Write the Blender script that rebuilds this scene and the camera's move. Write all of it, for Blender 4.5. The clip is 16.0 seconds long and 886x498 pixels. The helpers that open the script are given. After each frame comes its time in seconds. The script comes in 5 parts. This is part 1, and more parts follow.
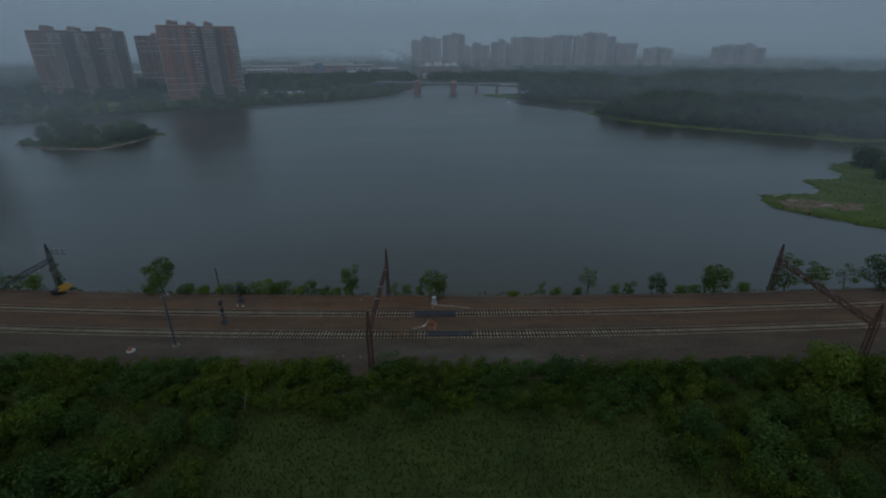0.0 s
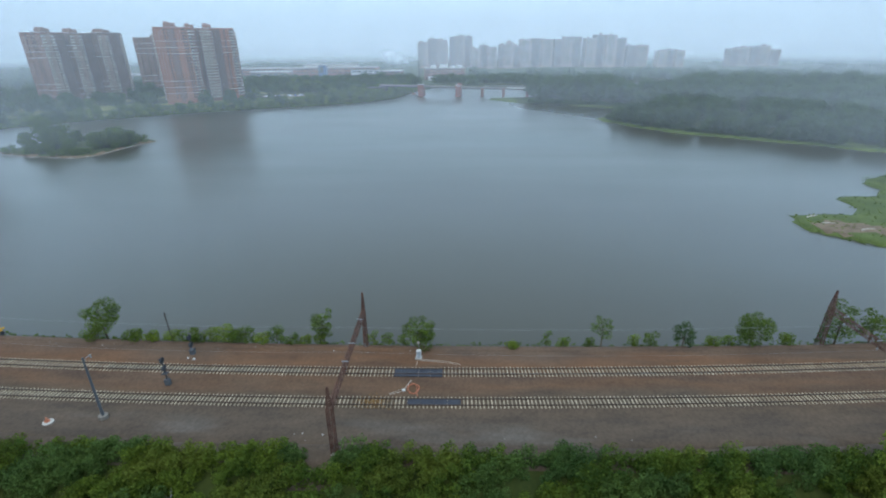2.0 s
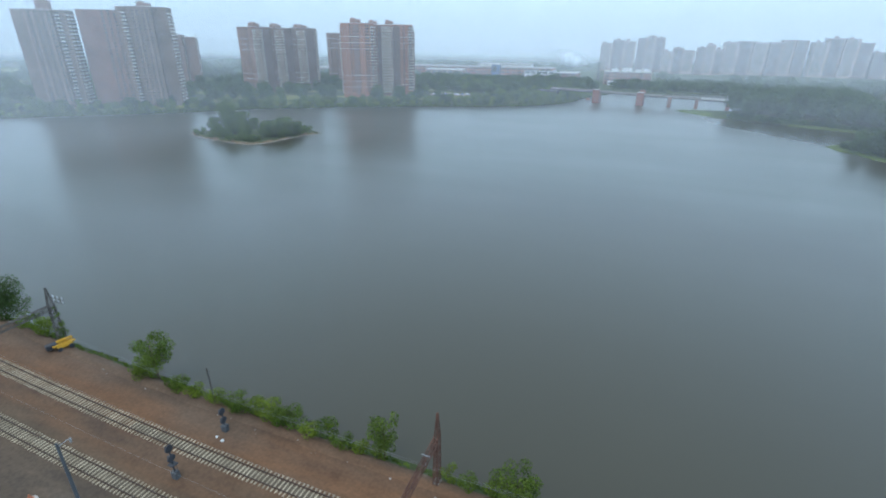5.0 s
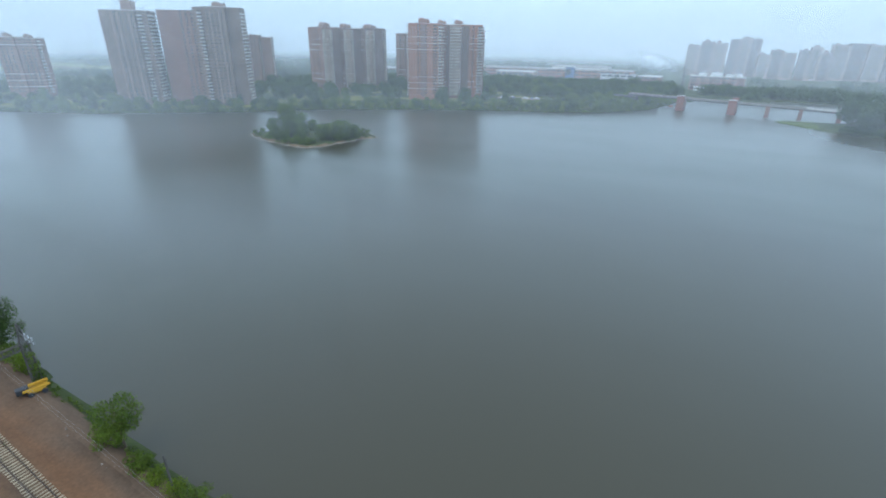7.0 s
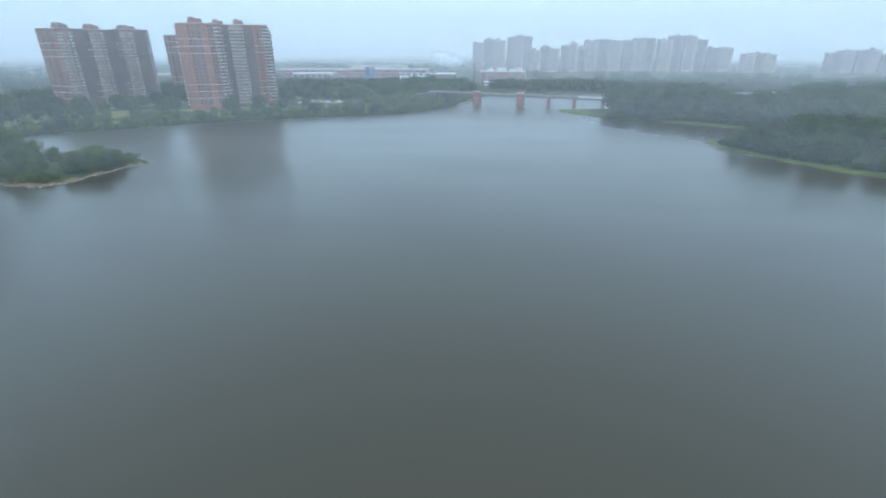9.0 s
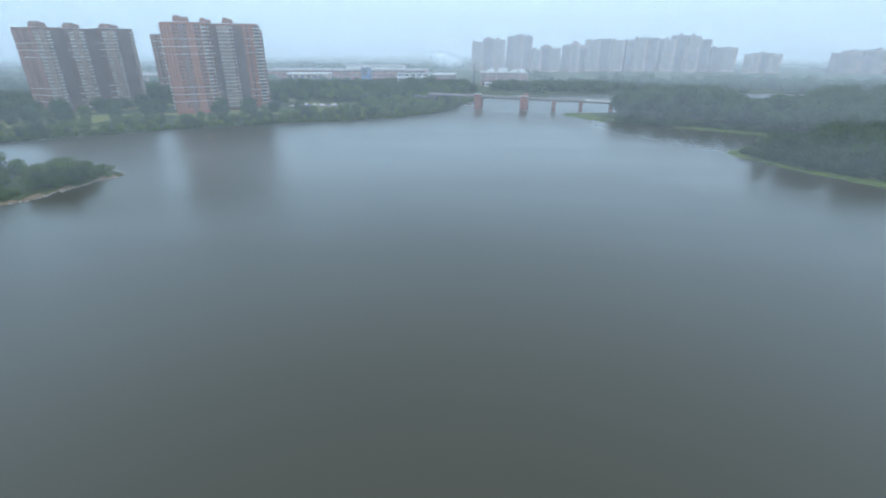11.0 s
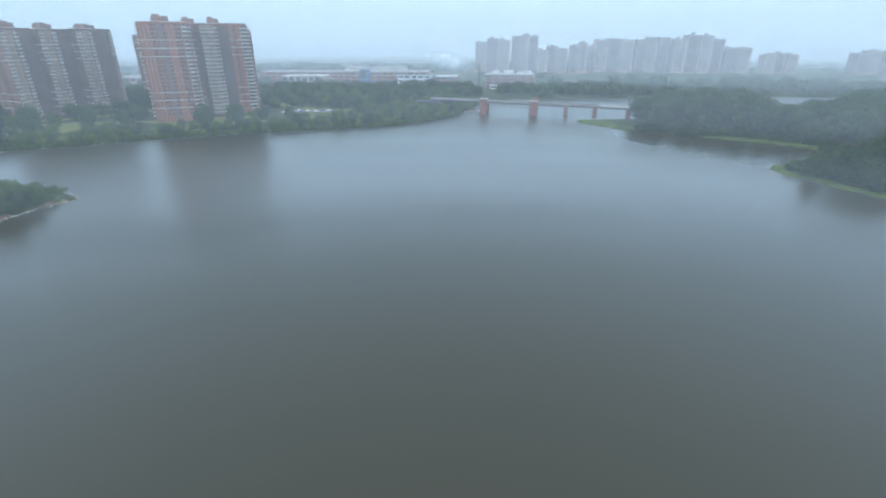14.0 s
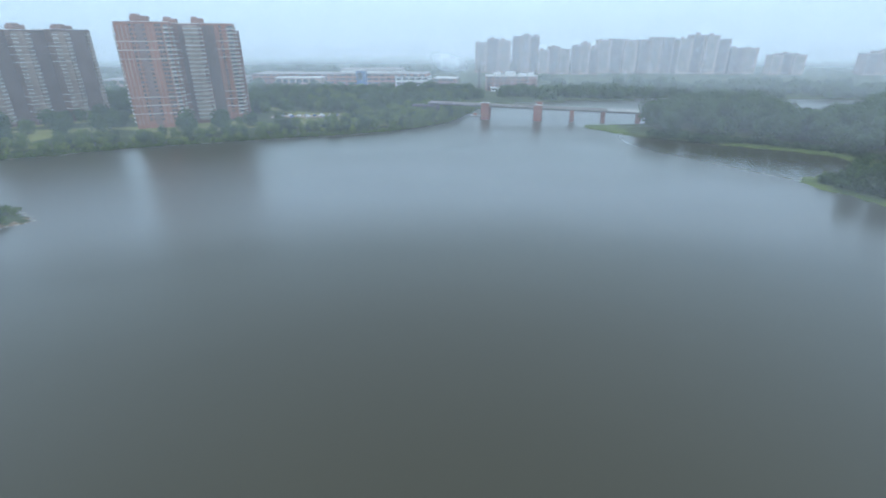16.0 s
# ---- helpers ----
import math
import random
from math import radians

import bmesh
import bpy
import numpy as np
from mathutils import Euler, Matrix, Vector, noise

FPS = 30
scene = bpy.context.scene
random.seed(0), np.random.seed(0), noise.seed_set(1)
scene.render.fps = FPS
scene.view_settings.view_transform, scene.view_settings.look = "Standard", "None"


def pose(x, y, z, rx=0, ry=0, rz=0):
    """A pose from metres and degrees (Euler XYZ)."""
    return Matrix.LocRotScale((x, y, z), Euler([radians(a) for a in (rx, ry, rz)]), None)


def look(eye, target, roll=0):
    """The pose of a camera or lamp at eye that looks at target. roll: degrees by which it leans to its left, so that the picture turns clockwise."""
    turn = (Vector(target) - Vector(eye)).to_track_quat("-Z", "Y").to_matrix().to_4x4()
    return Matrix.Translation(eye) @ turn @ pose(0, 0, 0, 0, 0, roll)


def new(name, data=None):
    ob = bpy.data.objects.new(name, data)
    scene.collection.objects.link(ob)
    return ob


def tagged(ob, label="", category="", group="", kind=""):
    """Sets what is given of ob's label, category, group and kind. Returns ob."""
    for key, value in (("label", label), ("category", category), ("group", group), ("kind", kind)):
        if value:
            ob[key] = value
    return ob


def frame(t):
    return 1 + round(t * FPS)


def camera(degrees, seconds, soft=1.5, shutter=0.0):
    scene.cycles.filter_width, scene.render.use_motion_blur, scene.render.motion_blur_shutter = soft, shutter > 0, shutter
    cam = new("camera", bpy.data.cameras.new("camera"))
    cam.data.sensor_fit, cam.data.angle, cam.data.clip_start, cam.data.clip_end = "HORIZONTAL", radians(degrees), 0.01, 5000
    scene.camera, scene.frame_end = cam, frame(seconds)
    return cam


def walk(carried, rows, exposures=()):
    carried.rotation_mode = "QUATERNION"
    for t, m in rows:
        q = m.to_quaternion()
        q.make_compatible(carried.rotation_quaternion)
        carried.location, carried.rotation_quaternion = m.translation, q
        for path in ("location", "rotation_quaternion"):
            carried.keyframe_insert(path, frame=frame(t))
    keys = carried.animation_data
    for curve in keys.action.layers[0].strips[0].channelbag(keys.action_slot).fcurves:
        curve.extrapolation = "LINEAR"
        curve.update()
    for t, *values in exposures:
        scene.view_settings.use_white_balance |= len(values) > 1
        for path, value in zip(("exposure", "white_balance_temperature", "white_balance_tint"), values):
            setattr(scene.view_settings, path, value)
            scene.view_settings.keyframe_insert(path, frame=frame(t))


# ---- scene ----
cam = camera(85.0, 16.0, soft=2.0)
PATH = [
    (0, (0.172, 1.325, 56.812), (0.15, 3.16, 56.017), -0.4),
    (0.5, (1.257, 5.73, 57.033), (1.211, 7.566, 56.241), -0.3),
    (1, (2.229, 10.336, 57.303), (2.188, 12.172, 56.511), -0.3),
    (1.5, (3.079, 15.033, 57.501), (3.035, 16.868, 56.709), -0.4),
    (2, (3.82, 19.865, 57.658), (3.768, 21.701, 56.867), -0.4),
    (2.5, (4.486, 24.914, 57.827), (4.434, 26.748, 57.032), -0.5),
    (3, (4.732, 30.154, 57.853), (4.677, 31.988, 57.059), -0.5),
    (3.5, (4.666, 36.288, 57.684), (4.523, 38.118, 56.89), -0.2),
    (4, (4.228, 42.649, 57.382), (3.887, 44.453, 56.589), 0.2),
    (4.5, (3.991, 49.099, 57.124), (3.439, 50.85, 56.331), 0.5),
    (5, (3.487, 55.393, 56.915), (2.833, 57.108, 56.122), 0.7),
    (7.5, (-3.005, 83.467, 56.914), (-3.905, 85.067, 56.12), 0.9),
    (8, (-4.161, 89.406, 56.911), (-4.929, 91.075, 56.12), 0.8),
    (8.5, (-5.242, 95.025, 56.964), (-5.6, 96.828, 56.177), 0.5),
    (9, (-6.398, 100.371, 57.073), (-6.63, 102.194, 56.285), 0.0),
    (11.5, (-12.916, 128.471, 58.81), (-13.137, 130.293, 58.015), 0.1),
    (12, (-14.096, 134.393, 58.922), (-14.317, 136.215, 58.126), 0.1),
    (12.5, (-15.134, 140.475, 58.995), (-15.359, 142.296, 58.2), -0.1),
    (13, (-15.855, 146.509, 59.02), (-16.083, 148.33, 58.226), 0.1),
    (13.5, (-16.444, 152.269, 59.086), (-16.675, 154.09, 58.291), 0.1),
    (14, (-16.995, 157.895, 59.178), (-17.224, 159.716, 58.384), 0.0),
    (14.5, (-17.648, 163.628, 59.275), (-17.875, 165.45, 58.481), -0.1),
    (15, (-18.389, 169.424, 59.337), (-18.617, 171.246, 58.543), 0.0),
    (15.5, (-19.167, 175.396, 59.398), (-19.393, 177.217, 58.603), -0.1),
    (16, (-19.905, 181.343, 59.436), (-20.132, 183.165, 58.643), -0.1),
]
# the picture fades in over the first two seconds
FADE = [(0.0, -2.1), (0.5, -1.44), (1.0, -0.84), (1.5, -0.40), (2.0, -0.15), (2.4, -0.03), (16.0, 0.0)]
walk(cam, [(t, look(eye, target, roll)) for t, eye, target, roll in PATH], FADE)


# ---- sky and sun ----
world = bpy.data.worlds.new("overcast_sky")
scene.world = world
world.use_nodes = True
nt = world.node_tree
nt.nodes.clear()
SUN_ELEV, SUN_ROT = radians(55), radians(200)
out = nt.nodes.new("ShaderNodeOutputWorld")
sky = nt.nodes.new("ShaderNodeTexSky")
sky.sky_type, sky.sun_disc = "NISHITA", False
sky.sun_elevation, sky.sun_rotation = SUN_ELEV, SUN_ROT
sky.air_density, sky.dust_density, sky.ozone_density = 1.0, 6.0, 1.0
bg_sky = nt.nodes.new("ShaderNodeBackground")
bg_sky.inputs["Strength"].default_value = 0.03
nt.links.new(sky.outputs[0], bg_sky.inputs["Color"])
# low cloud: a grey band at the horizon that brightens upward
geo = nt.nodes.new("ShaderNodeTexCoord")
sep = nt.nodes.new("ShaderNodeSeparateXYZ")
nt.links.new(geo.outputs["Generated"], sep.inputs[0])
cloud_noise = nt.nodes.new("ShaderNodeTexNoise")
cloud_noise.inputs["Scale"].default_value = 2.0
cloud_noise.inputs["Detail"].default_value = 1.0
nt.links.new(geo.outputs["Generated"], cloud_noise.inputs["Vector"])
wob = nt.nodes.new("ShaderNodeMath")
wob.operation = "MULTIPLY_ADD"
wob.inputs[1].default_value, wob.inputs[2].default_value = 0.03, -0.015
nt.links.new(cloud_noise.outputs["Fac"], wob.inputs[0])
lift = nt.nodes.new("ShaderNodeMath")
nt.links.new(sep.outputs["Z"], lift.inputs[0])
nt.links.new(wob.outputs[0], lift.inputs[1])
ramp = nt.nodes.new("ShaderNodeValToRGB")
ramp.color_ramp.elements[0].position = 0.0
ramp.color_ramp.elements[0].color = (0.43, 0.61, 0.73, 1)
ramp.color_ramp.elements[1].position = 1.0
ramp.color_ramp.elements[1].color = (0.74, 0.82, 0.88, 1)
e = ramp.color_ramp.elements.new(0.06)
e.color = (0.71, 1.05, 1.33, 1)
e = ramp.color_ramp.elements.new(0.18)
e.color = (1.42, 2.10, 2.80, 1)
e = ramp.color_ramp.elements.new(0.35)
e.color = (1.12, 1.66, 2.20, 1)
nt.links.new(lift.outputs[0], ramp.inputs[0])
bg_cloud = nt.nodes.new("ShaderNodeBackground")
bg_cloud.inputs["Strength"].default_value = 1.0
nt.links.new(ramp.outputs[0], bg_cloud.inputs["Color"])
mixw = nt.nodes.new("ShaderNodeAddShader")
nt.links.new(bg_sky.outputs[0], mixw.inputs[0])
nt.links.new(bg_cloud.outputs[0], mixw.inputs[1])
nt.links.new(mixw.outputs[0], out.inputs["Surface"])

sun_data = bpy.data.lights.new("sun", "SUN")
sun_data.energy, sun_data.angle, sun_data.color = 0.6, radians(25), (1.0, 0.93, 0.82)
sun_lamp = new("sun", sun_data)
sun_lamp.matrix_world = look((0, -60, 120), (0, 0, 0))


# ---- materials ----
def mat(name, c1, c2, rough=0.8, scale=1.0, fine=12.0, bump=0.0, metal=0.0, piece=0.0, island=0.0, spec=0.3):
    """Two colours mixed by noise at two scales, with grain relief and variation from piece to piece."""
    m = bpy.data.materials.new(name)
    m.use_nodes = True
    t = m.node_tree
    b = t.nodes["Principled BSDF"]
    b.inputs["Roughness"].default_value = rough
    b.inputs["Metallic"].default_value = metal
    b.inputs["Specular IOR Level"].default_value = spec
    co = t.nodes.new("ShaderNodeTexCoord")
    n1, n2 = t.nodes.new("ShaderNodeTexNoise"), t.nodes.new("ShaderNodeTexNoise")
    n1.inputs["Scale"].default_value, n1.inputs["Detail"].default_value = scale, 6.0
    n2.inputs["Scale"].default_value, n2.inputs["Detail"].default_value = fine, 4.0
    gm = t.nodes.new("ShaderNodeNewGeometry")
    for n in (n1, n2):
        t.links.new(gm.outputs["Position"], n.inputs["Vector"])
    add = t.nodes.new("ShaderNodeMath")
    add.operation = "MULTIPLY_ADD"
    add.inputs[1].default_value = 0.6
    t.links.new(n2.outputs["Fac"], add.inputs[0])
    t.links.new(n1.outputs["Fac"], add.inputs[2])
    mr = t.nodes.new("ShaderNodeMapRange")
    mr.inputs["From Min"].default_value, mr.inputs["From Max"].default_value = 0.55, 1.05
    t.links.new(add.outputs[0], mr.inputs["Value"])
    mix = t.nodes.new("ShaderNodeMix")
    mix.data_type = "RGBA"
    mix.inputs["A"].default_value, mix.inputs["B"].default_value = (*c1, 1), (*c2, 1)
    t.links.new(mr.outputs[0], mix.inputs["Factor"])
    col = mix.outputs["Result"]
    if piece or island:
        src = t.nodes.new("ShaderNodeObjectInfo").outputs["Random"] if piece else gm.outputs["Random Per Island"]
        amount = piece or island
        v = t.nodes.new("ShaderNodeMapRange")
        v.inputs["To Min"].default_value, v.inputs["To Max"].default_value = 1 - amount, 1 + amount
        t.links.new(src, v.inputs["Value"])
        hsv = t.nodes.new("ShaderNodeHueSaturation")
        t.links.new(v.outputs[0], hsv.inputs["Value"])
        t.links.new(col, hsv.inputs["Color"])
        col = hsv.outputs["Color"]
    t.links.new(col, b.inputs["Base Color"])
    if bump:
        bp = t.nodes.new("ShaderNodeBump")
        bp.inputs["Strength"].default_value = bump
        bp.inputs["Distance"].default_value = 0.05
        t.links.new(n2.outputs["Fac"], bp.inputs["Height"])
        t.links.new(bp.outputs[0], b.inputs["Normal"])
    return m


def foliage(name, c1, c2, scale=0.25):
    m = mat(name, c1, c2, rough=0.7, scale=scale, fine=2.0, island=0.28, spec=0.15)
    t = m.node_tree
    b = t.nodes["Principled BSDF"]
    tr = t.nodes.new("ShaderNodeBsdfTranslucent")
    t.links.new(b.inputs["Base Color"].links[0].from_socket, tr.inputs["Color"])
    mx = t.nodes.new("ShaderNodeMixShader")
    mx.inputs[0].default_value = 0.42
    t.links.new(b.outputs[0], mx.inputs[1])
    t.links.new(tr.outputs[0], mx.inputs[2])
    t.links.new(mx.outputs[0], t.nodes["Material Output"].inputs["Surface"])
    return m


M_LEAF = foliage("leaf_green", (0.042, 0.076, 0.012), (0.12, 0.17, 0.026))
M_LEAF_LIGHT = foliage("leaf_light", (0.07, 0.115, 0.013), (0.18, 0.23, 0.03))
M_LEAF_DARK = foliage("leaf_dark", (0.022, 0.048, 0.016), (0.074, 0.118, 0.030), 0.09)
M_SHRUB = foliage("shrub_leaf", (0.032, 0.072, 0.014), (0.135, 0.182, 0.020), 0.13)
M_SHRUB_COOL = foliage("cool_shrub_leaf", (0.038, 0.080, 0.022), (0.098, 0.155, 0.034), 0.12)
M_SHRUB_OLIVE = foliage("olive_shrub_leaf", (0.058, 0.092, 0.015), (0.145, 0.178, 0.026), 0.12)
M_BARK = mat("bark", (0.06, 0.045, 0.03), (0.14, 0.11, 0.08), 0.9, 2, 20, 0.5)
M_GROUND = mat("grassy_ground", (0.02, 0.035, 0.011), (0.06, 0.075, 0.022), 0.95, 0.05, 1.2, 0.4)
M_MARSH = mat("marsh_grass", (0.038, 0.064, 0.012), (0.094, 0.124, 0.027), 0.95, 0.1, 1.5, 0.4)
M_MEADOW = mat("meadow", (0.026, 0.043, 0.009), (0.056, 0.074, 0.014), 0.95, 0.12, 1.5, 0.4)
M_LAWN = mat("park_lawn", (0.09, 0.115, 0.026), (0.18, 0.185, 0.05), 0.95, 0.05, 1.0, 0.3)
M_SAND = mat("shore_gravel", (0.10, 0.072, 0.045), (0.20, 0.15, 0.10), 0.95, 0.3, 4, 0.4)
M_TIE = mat("concrete_tie", (0.24, 0.20, 0.14), (0.44, 0.38, 0.28), 0.9, 0.35, 6, 0.2, piece=0.22)
M_RAIL = mat("rusty_rail", (0.05, 0.035, 0.03), (0.10, 0.07, 0.055), 0.55, 0.5, 8, 0.1, 0.5)
M_RUST = mat("rusted_steel", (0.055, 0.028, 0.021), (0.125, 0.06, 0.042), 0.8, 0.6, 9, 0.3)
M_STEEL_DARK = mat("dark_steel", (0.05, 0.048, 0.045), (0.11, 0.10, 0.09), 0.7, 0.6, 9, 0.2)
M_BLUE_STEEL = mat("painted_steel", (0.05, 0.056, 0.064), (0.09, 0.099, 0.11), 0.6, 0.7, 7, 0.1)
M_CONC = mat("concrete", (0.27, 0.255, 0.23), (0.44, 0.42, 0.39), 0.9, 0.8, 8, 0.2)
M_FOOT = mat("dirty_concrete", (0.13, 0.115, 0.10), (0.22, 0.20, 0.175), 0.9, 0.8, 8, 0.2)
M_BLACK = mat("black_signal_steel", (0.02, 0.022, 0.028), (0.05, 0.055, 0.065), 0.6, 1, 8)
M_MAT = mat("black_rubber_mat", (0.018, 0.021, 0.03), (0.042, 0.046, 0.06), 0.6, 0.8, 10, 0.2)
M_WHITE = mat("white_paint", (0.42, 0.43, 0.43), (0.62, 0.62, 0.60), 0.6, 1, 6)
M_GREY = mat("grey_paint", (0.20, 0.22, 0.24), (0.32, 0.34, 0.36), 0.6, 1, 6)
M_ORANGE = mat("orange_plastic", (0.32, 0.105, 0.055), (0.42, 0.17, 0.10), 0.7, 2, 9)
M_YELLOW = mat("yellow_paint", (0.36, 0.19, 0.015), (0.50, 0.28, 0.03), 0.6, 1, 7)
M_WIRE = mat("wire", (0.17, 0.175, 0.17), (0.28, 0.28, 0.275), 0.5, 1, 8, 0, 0.5)
M_PIPE = mat("pale_pipe", (0.36, 0.31, 0.25), (0.52, 0.46, 0.39), 0.6, 1, 6)
M_CERAMIC = mat("insulator", (0.20, 0.21, 0.22), (0.36, 0.37, 0.37), 0.3, 2, 8)
M_BRICK = mat("red_brick", (0.225, 0.092, 0.065), (0.325, 0.145, 0.104), 0.9, 0.08, 0.9, 0.1)
M_BRICK_B = mat("brown_brick", (0.16, 0.083, 0.068), (0.25, 0.138, 0.112), 0.9, 0.08, 0.9, 0.1)
M_BRICK_G = mat("buff_brick", (0.14, 0.098, 0.08), (0.21, 0.15, 0.124), 0.9, 0.08, 0.9, 0.1)
M_GREYB = mat("grey_brick", (0.17, 0.105, 0.088), (0.235, 0.155, 0.135), 0.9, 0.1, 1.0, 0.1)
M_DARKB = mat("dark_brick", (0.135, 0.092, 0.08), (0.195, 0.135, 0.118), 0.9, 0.1, 1.0, 0.1)
M_PIER = mat("pier_brick", (0.175, 0.068, 0.052), (0.25, 0.11, 0.085), 0.9, 0.15, 1.5, 0.1)
M_BAND = mat("floor_edge", (0.48, 0.44, 0.40), (0.68, 0.64, 0.59), 0.9, 0.2, 2)
M_RAILING = mat("balcony_railing", (0.23, 0.175, 0.145), (0.35, 0.285, 0.24), 0.8, 0.3, 3, piece=0.25)
M_PILASTER = mat("pale_pilaster", (0.25, 0.165, 0.13), (0.35, 0.245, 0.195), 0.9, 0.1, 1.2)
M_STRIP = mat("buff_masonry", (0.27, 0.19, 0.15), (0.36, 0.265, 0.215), 0.9, 0.1, 1.2)
M_BALC = mat("balcony_paint", (0.52, 0.50, 0.47), (0.72, 0.70, 0.66), 0.85, 0.3, 3, piece=0.1)
M_GLASS = mat("window_glass", (0.03, 0.035, 0.04), (0.08, 0.09, 0.10), 0.15, 0.3, 1.5, spec=0.6, piece=0.4)
M_ROOF = mat("roof_felt", (0.20, 0.19, 0.18), (0.33, 0.32, 0.31), 0.95, 0.1, 1)
M_PALE = mat("pale_cladding", (0.38, 0.38, 0.365), (0.56, 0.55, 0.53), 0.8, 0.1, 1)
M_BLUE = mat("blue_cladding", (0.03, 0.07, 0.16), (0.06, 0.11, 0.22), 0.6, 0.1, 1)


def ballast_material():
    """Brown ballast and dirt, rust-red by the far track and grey dust on the service road."""
    m = mat("ballast", (0.068, 0.052, 0.039), (0.13, 0.098, 0.071), 0.95, 0.25, 9, 0.5)
    t = m.node_tree
    b = t.nodes["Principled BSDF"]
    base = b.inputs["Base Color"].links[0].from_socket
    gm = t.nodes.new("ShaderNodeNewGeometry")
    sp = t.nodes.new("ShaderNodeSeparateXYZ")
    t.links.new(gm.outputs["Position"], sp.inputs[0])
    nz = t.nodes.new("ShaderNodeTexNoise")
    nz.inputs["Scale"].default_value, nz.inputs["Detail"].default_value = 0.09, 5.0
    mp = t.nodes.new("ShaderNodeMapping")
    mp.inputs["Scale"].default_value = (0.35, 1.6, 1)
    t.links.new(gm.outputs["Position"], mp.inputs["Vector"])
    t.links.new(mp.outputs[0], nz.inputs["Vector"])
    ma = t.nodes.new("ShaderNodeMath")
    ma.operation = "MULTIPLY_ADD"
    ma.inputs[1].default_value = 14.0
    t.links.new(nz.outputs["Fac"], ma.inputs[0])
    t.links.new(sp.outputs["Y"], ma.inputs[2])
    rp = t.nodes.new("ShaderNodeMapRange")
    rp.inputs["From Min"].default_value, rp.inputs["From Max"].default_value = 85.0, 105.0
    t.links.new(ma.outputs[0], rp.inputs["Value"])
    cr = t.nodes.new("ShaderNodeValToRGB")
    cr.color_ramp.elements[0].color = (0.088, 0.066, 0.049, 1)
    cr.color_ramp.elements[1].color = (0.125, 0.08, 0.054, 1)
    for at, c in ((0.3, (0.092, 0.064, 0.042, 1)), (0.5, (0.135, 0.070, 0.036, 1)), (0.62, (0.105, 0.062, 0.039, 1)), (0.82, (0.168, 0.077, 0.034, 1))):
        cr.color_ramp.elements.new(at).color = c
    t.links.new(rp.outputs[0], cr.inputs[0])
    mx = t.nodes.new("ShaderNodeMix")
    mx.data_type = "RGBA"
    mx.inputs["Factor"].default_value = 0.7
    t.links.new(base, mx.inputs["A"])
    t.links.new(cr.outputs[0], mx.inputs["B"])
    # tyre dust and oil streaks along the line
    mp2, nz2 = t.nodes.new("ShaderNodeMapping"), t.nodes.new("ShaderNodeTexNoise")
    mp2.inputs["Scale"].default_value = (0.25, 1.0, 1)
    nz2.inputs["Scale"].default_value, nz2.inputs["Detail"].default_value = 0.35, 7.0
    t.links.new(gm.outputs["Position"], mp2.inputs["Vector"])
    t.links.new(mp2.outputs[0], nz2.inputs["Vector"])
    st = t.nodes.new("ShaderNodeValToRGB")
    st.color_ramp.elements[0].position, st.color_ramp.elements[0].color = 0.34, (0.72, 0.73, 0.76, 1)
    st.color_ramp.elements[1].position, st.color_ramp.elements[1].color = 0.72, (1.08, 1.05, 1.02, 1)
    st.color_ramp.elements.new(0.5).color = (0.90, 0.89, 0.88, 1)
    t.links.new(nz2.outputs["Fac"], st.inputs[0])
    mul = t.nodes.new("ShaderNodeMix")
    mul.data_type, mul.blend_type = "RGBA", "MULTIPLY"
    mul.inputs["Factor"].default_value = 1.0
    t.links.new(mx.outputs["Result"], mul.inputs["A"])
    t.links.new(st.outputs[0], mul.inputs["B"])
    # pale trodden dust on the service road
    nz4, dust, south, both, pale = (t.nodes.new("ShaderNodeTexNoise"), t.nodes.new("ShaderNodeMapRange"), t.nodes.new("ShaderNodeMapRange"), t.nodes.new("ShaderNodeMath"), t.nodes.new("ShaderNodeMix"))
    nz4.inputs["Scale"].default_value, nz4.inputs["Detail"].default_value = 0.22, 7.0
    t.links.new(mp2.outputs[0], nz4.inputs["Vector"])
    dust.inputs["From Min"].default_value, dust.inputs["From Max"].default_value = 0.52, 0.8
    t.links.new(nz4.outputs["Fac"], dust.inputs["Value"])
    south.inputs["From Min"].default_value, south.inputs["From Max"].default_value = 80.5, 77.5
    t.links.new(sp.outputs["Y"], south.inputs["Value"])
    both.operation = "MULTIPLY"
    t.links.new(dust.outputs[0], both.inputs[0])
    t.links.new(south.outputs[0], both.inputs[1])
    pale.data_type = "RGBA"
    pale.inputs["B"].default_value = (0.118, 0.108, 0.096, 1)
    t.links.new(both.outputs[0], pale.inputs["Factor"])
    t.links.new(mul.outputs["Result"], pale.inputs["A"])
    nz3 = t.nodes.new("ShaderNodeTexNoise")
    nz3.inputs["Scale"].default_value, nz3.inputs["Detail"].default_value = 2.2, 8.0
    t.links.new(gm.outputs["Position"], nz3.inputs["Vector"])
    grit = t.nodes.new("ShaderNodeMapRange")
    grit.inputs["From Min"].default_value, grit.inputs["From Max"].default_value = 0.3, 0.7
    grit.inputs["To Min"].default_value, grit.inputs["To Max"].default_value = 0.80, 1.14
    t.links.new(nz3.outputs["Fac"], grit.inputs["Value"])
    hs = t.nodes.new("ShaderNodeHueSaturation")
    t.links.new(pale.outputs["Result"], hs.inputs["Color"])
    t.links.new(grit.outputs[0], hs.inputs["Value"])
    t.links.new(hs.outputs["Color"], b.inputs["Base Color"])
    return m


M_BALLAST = ballast_material()


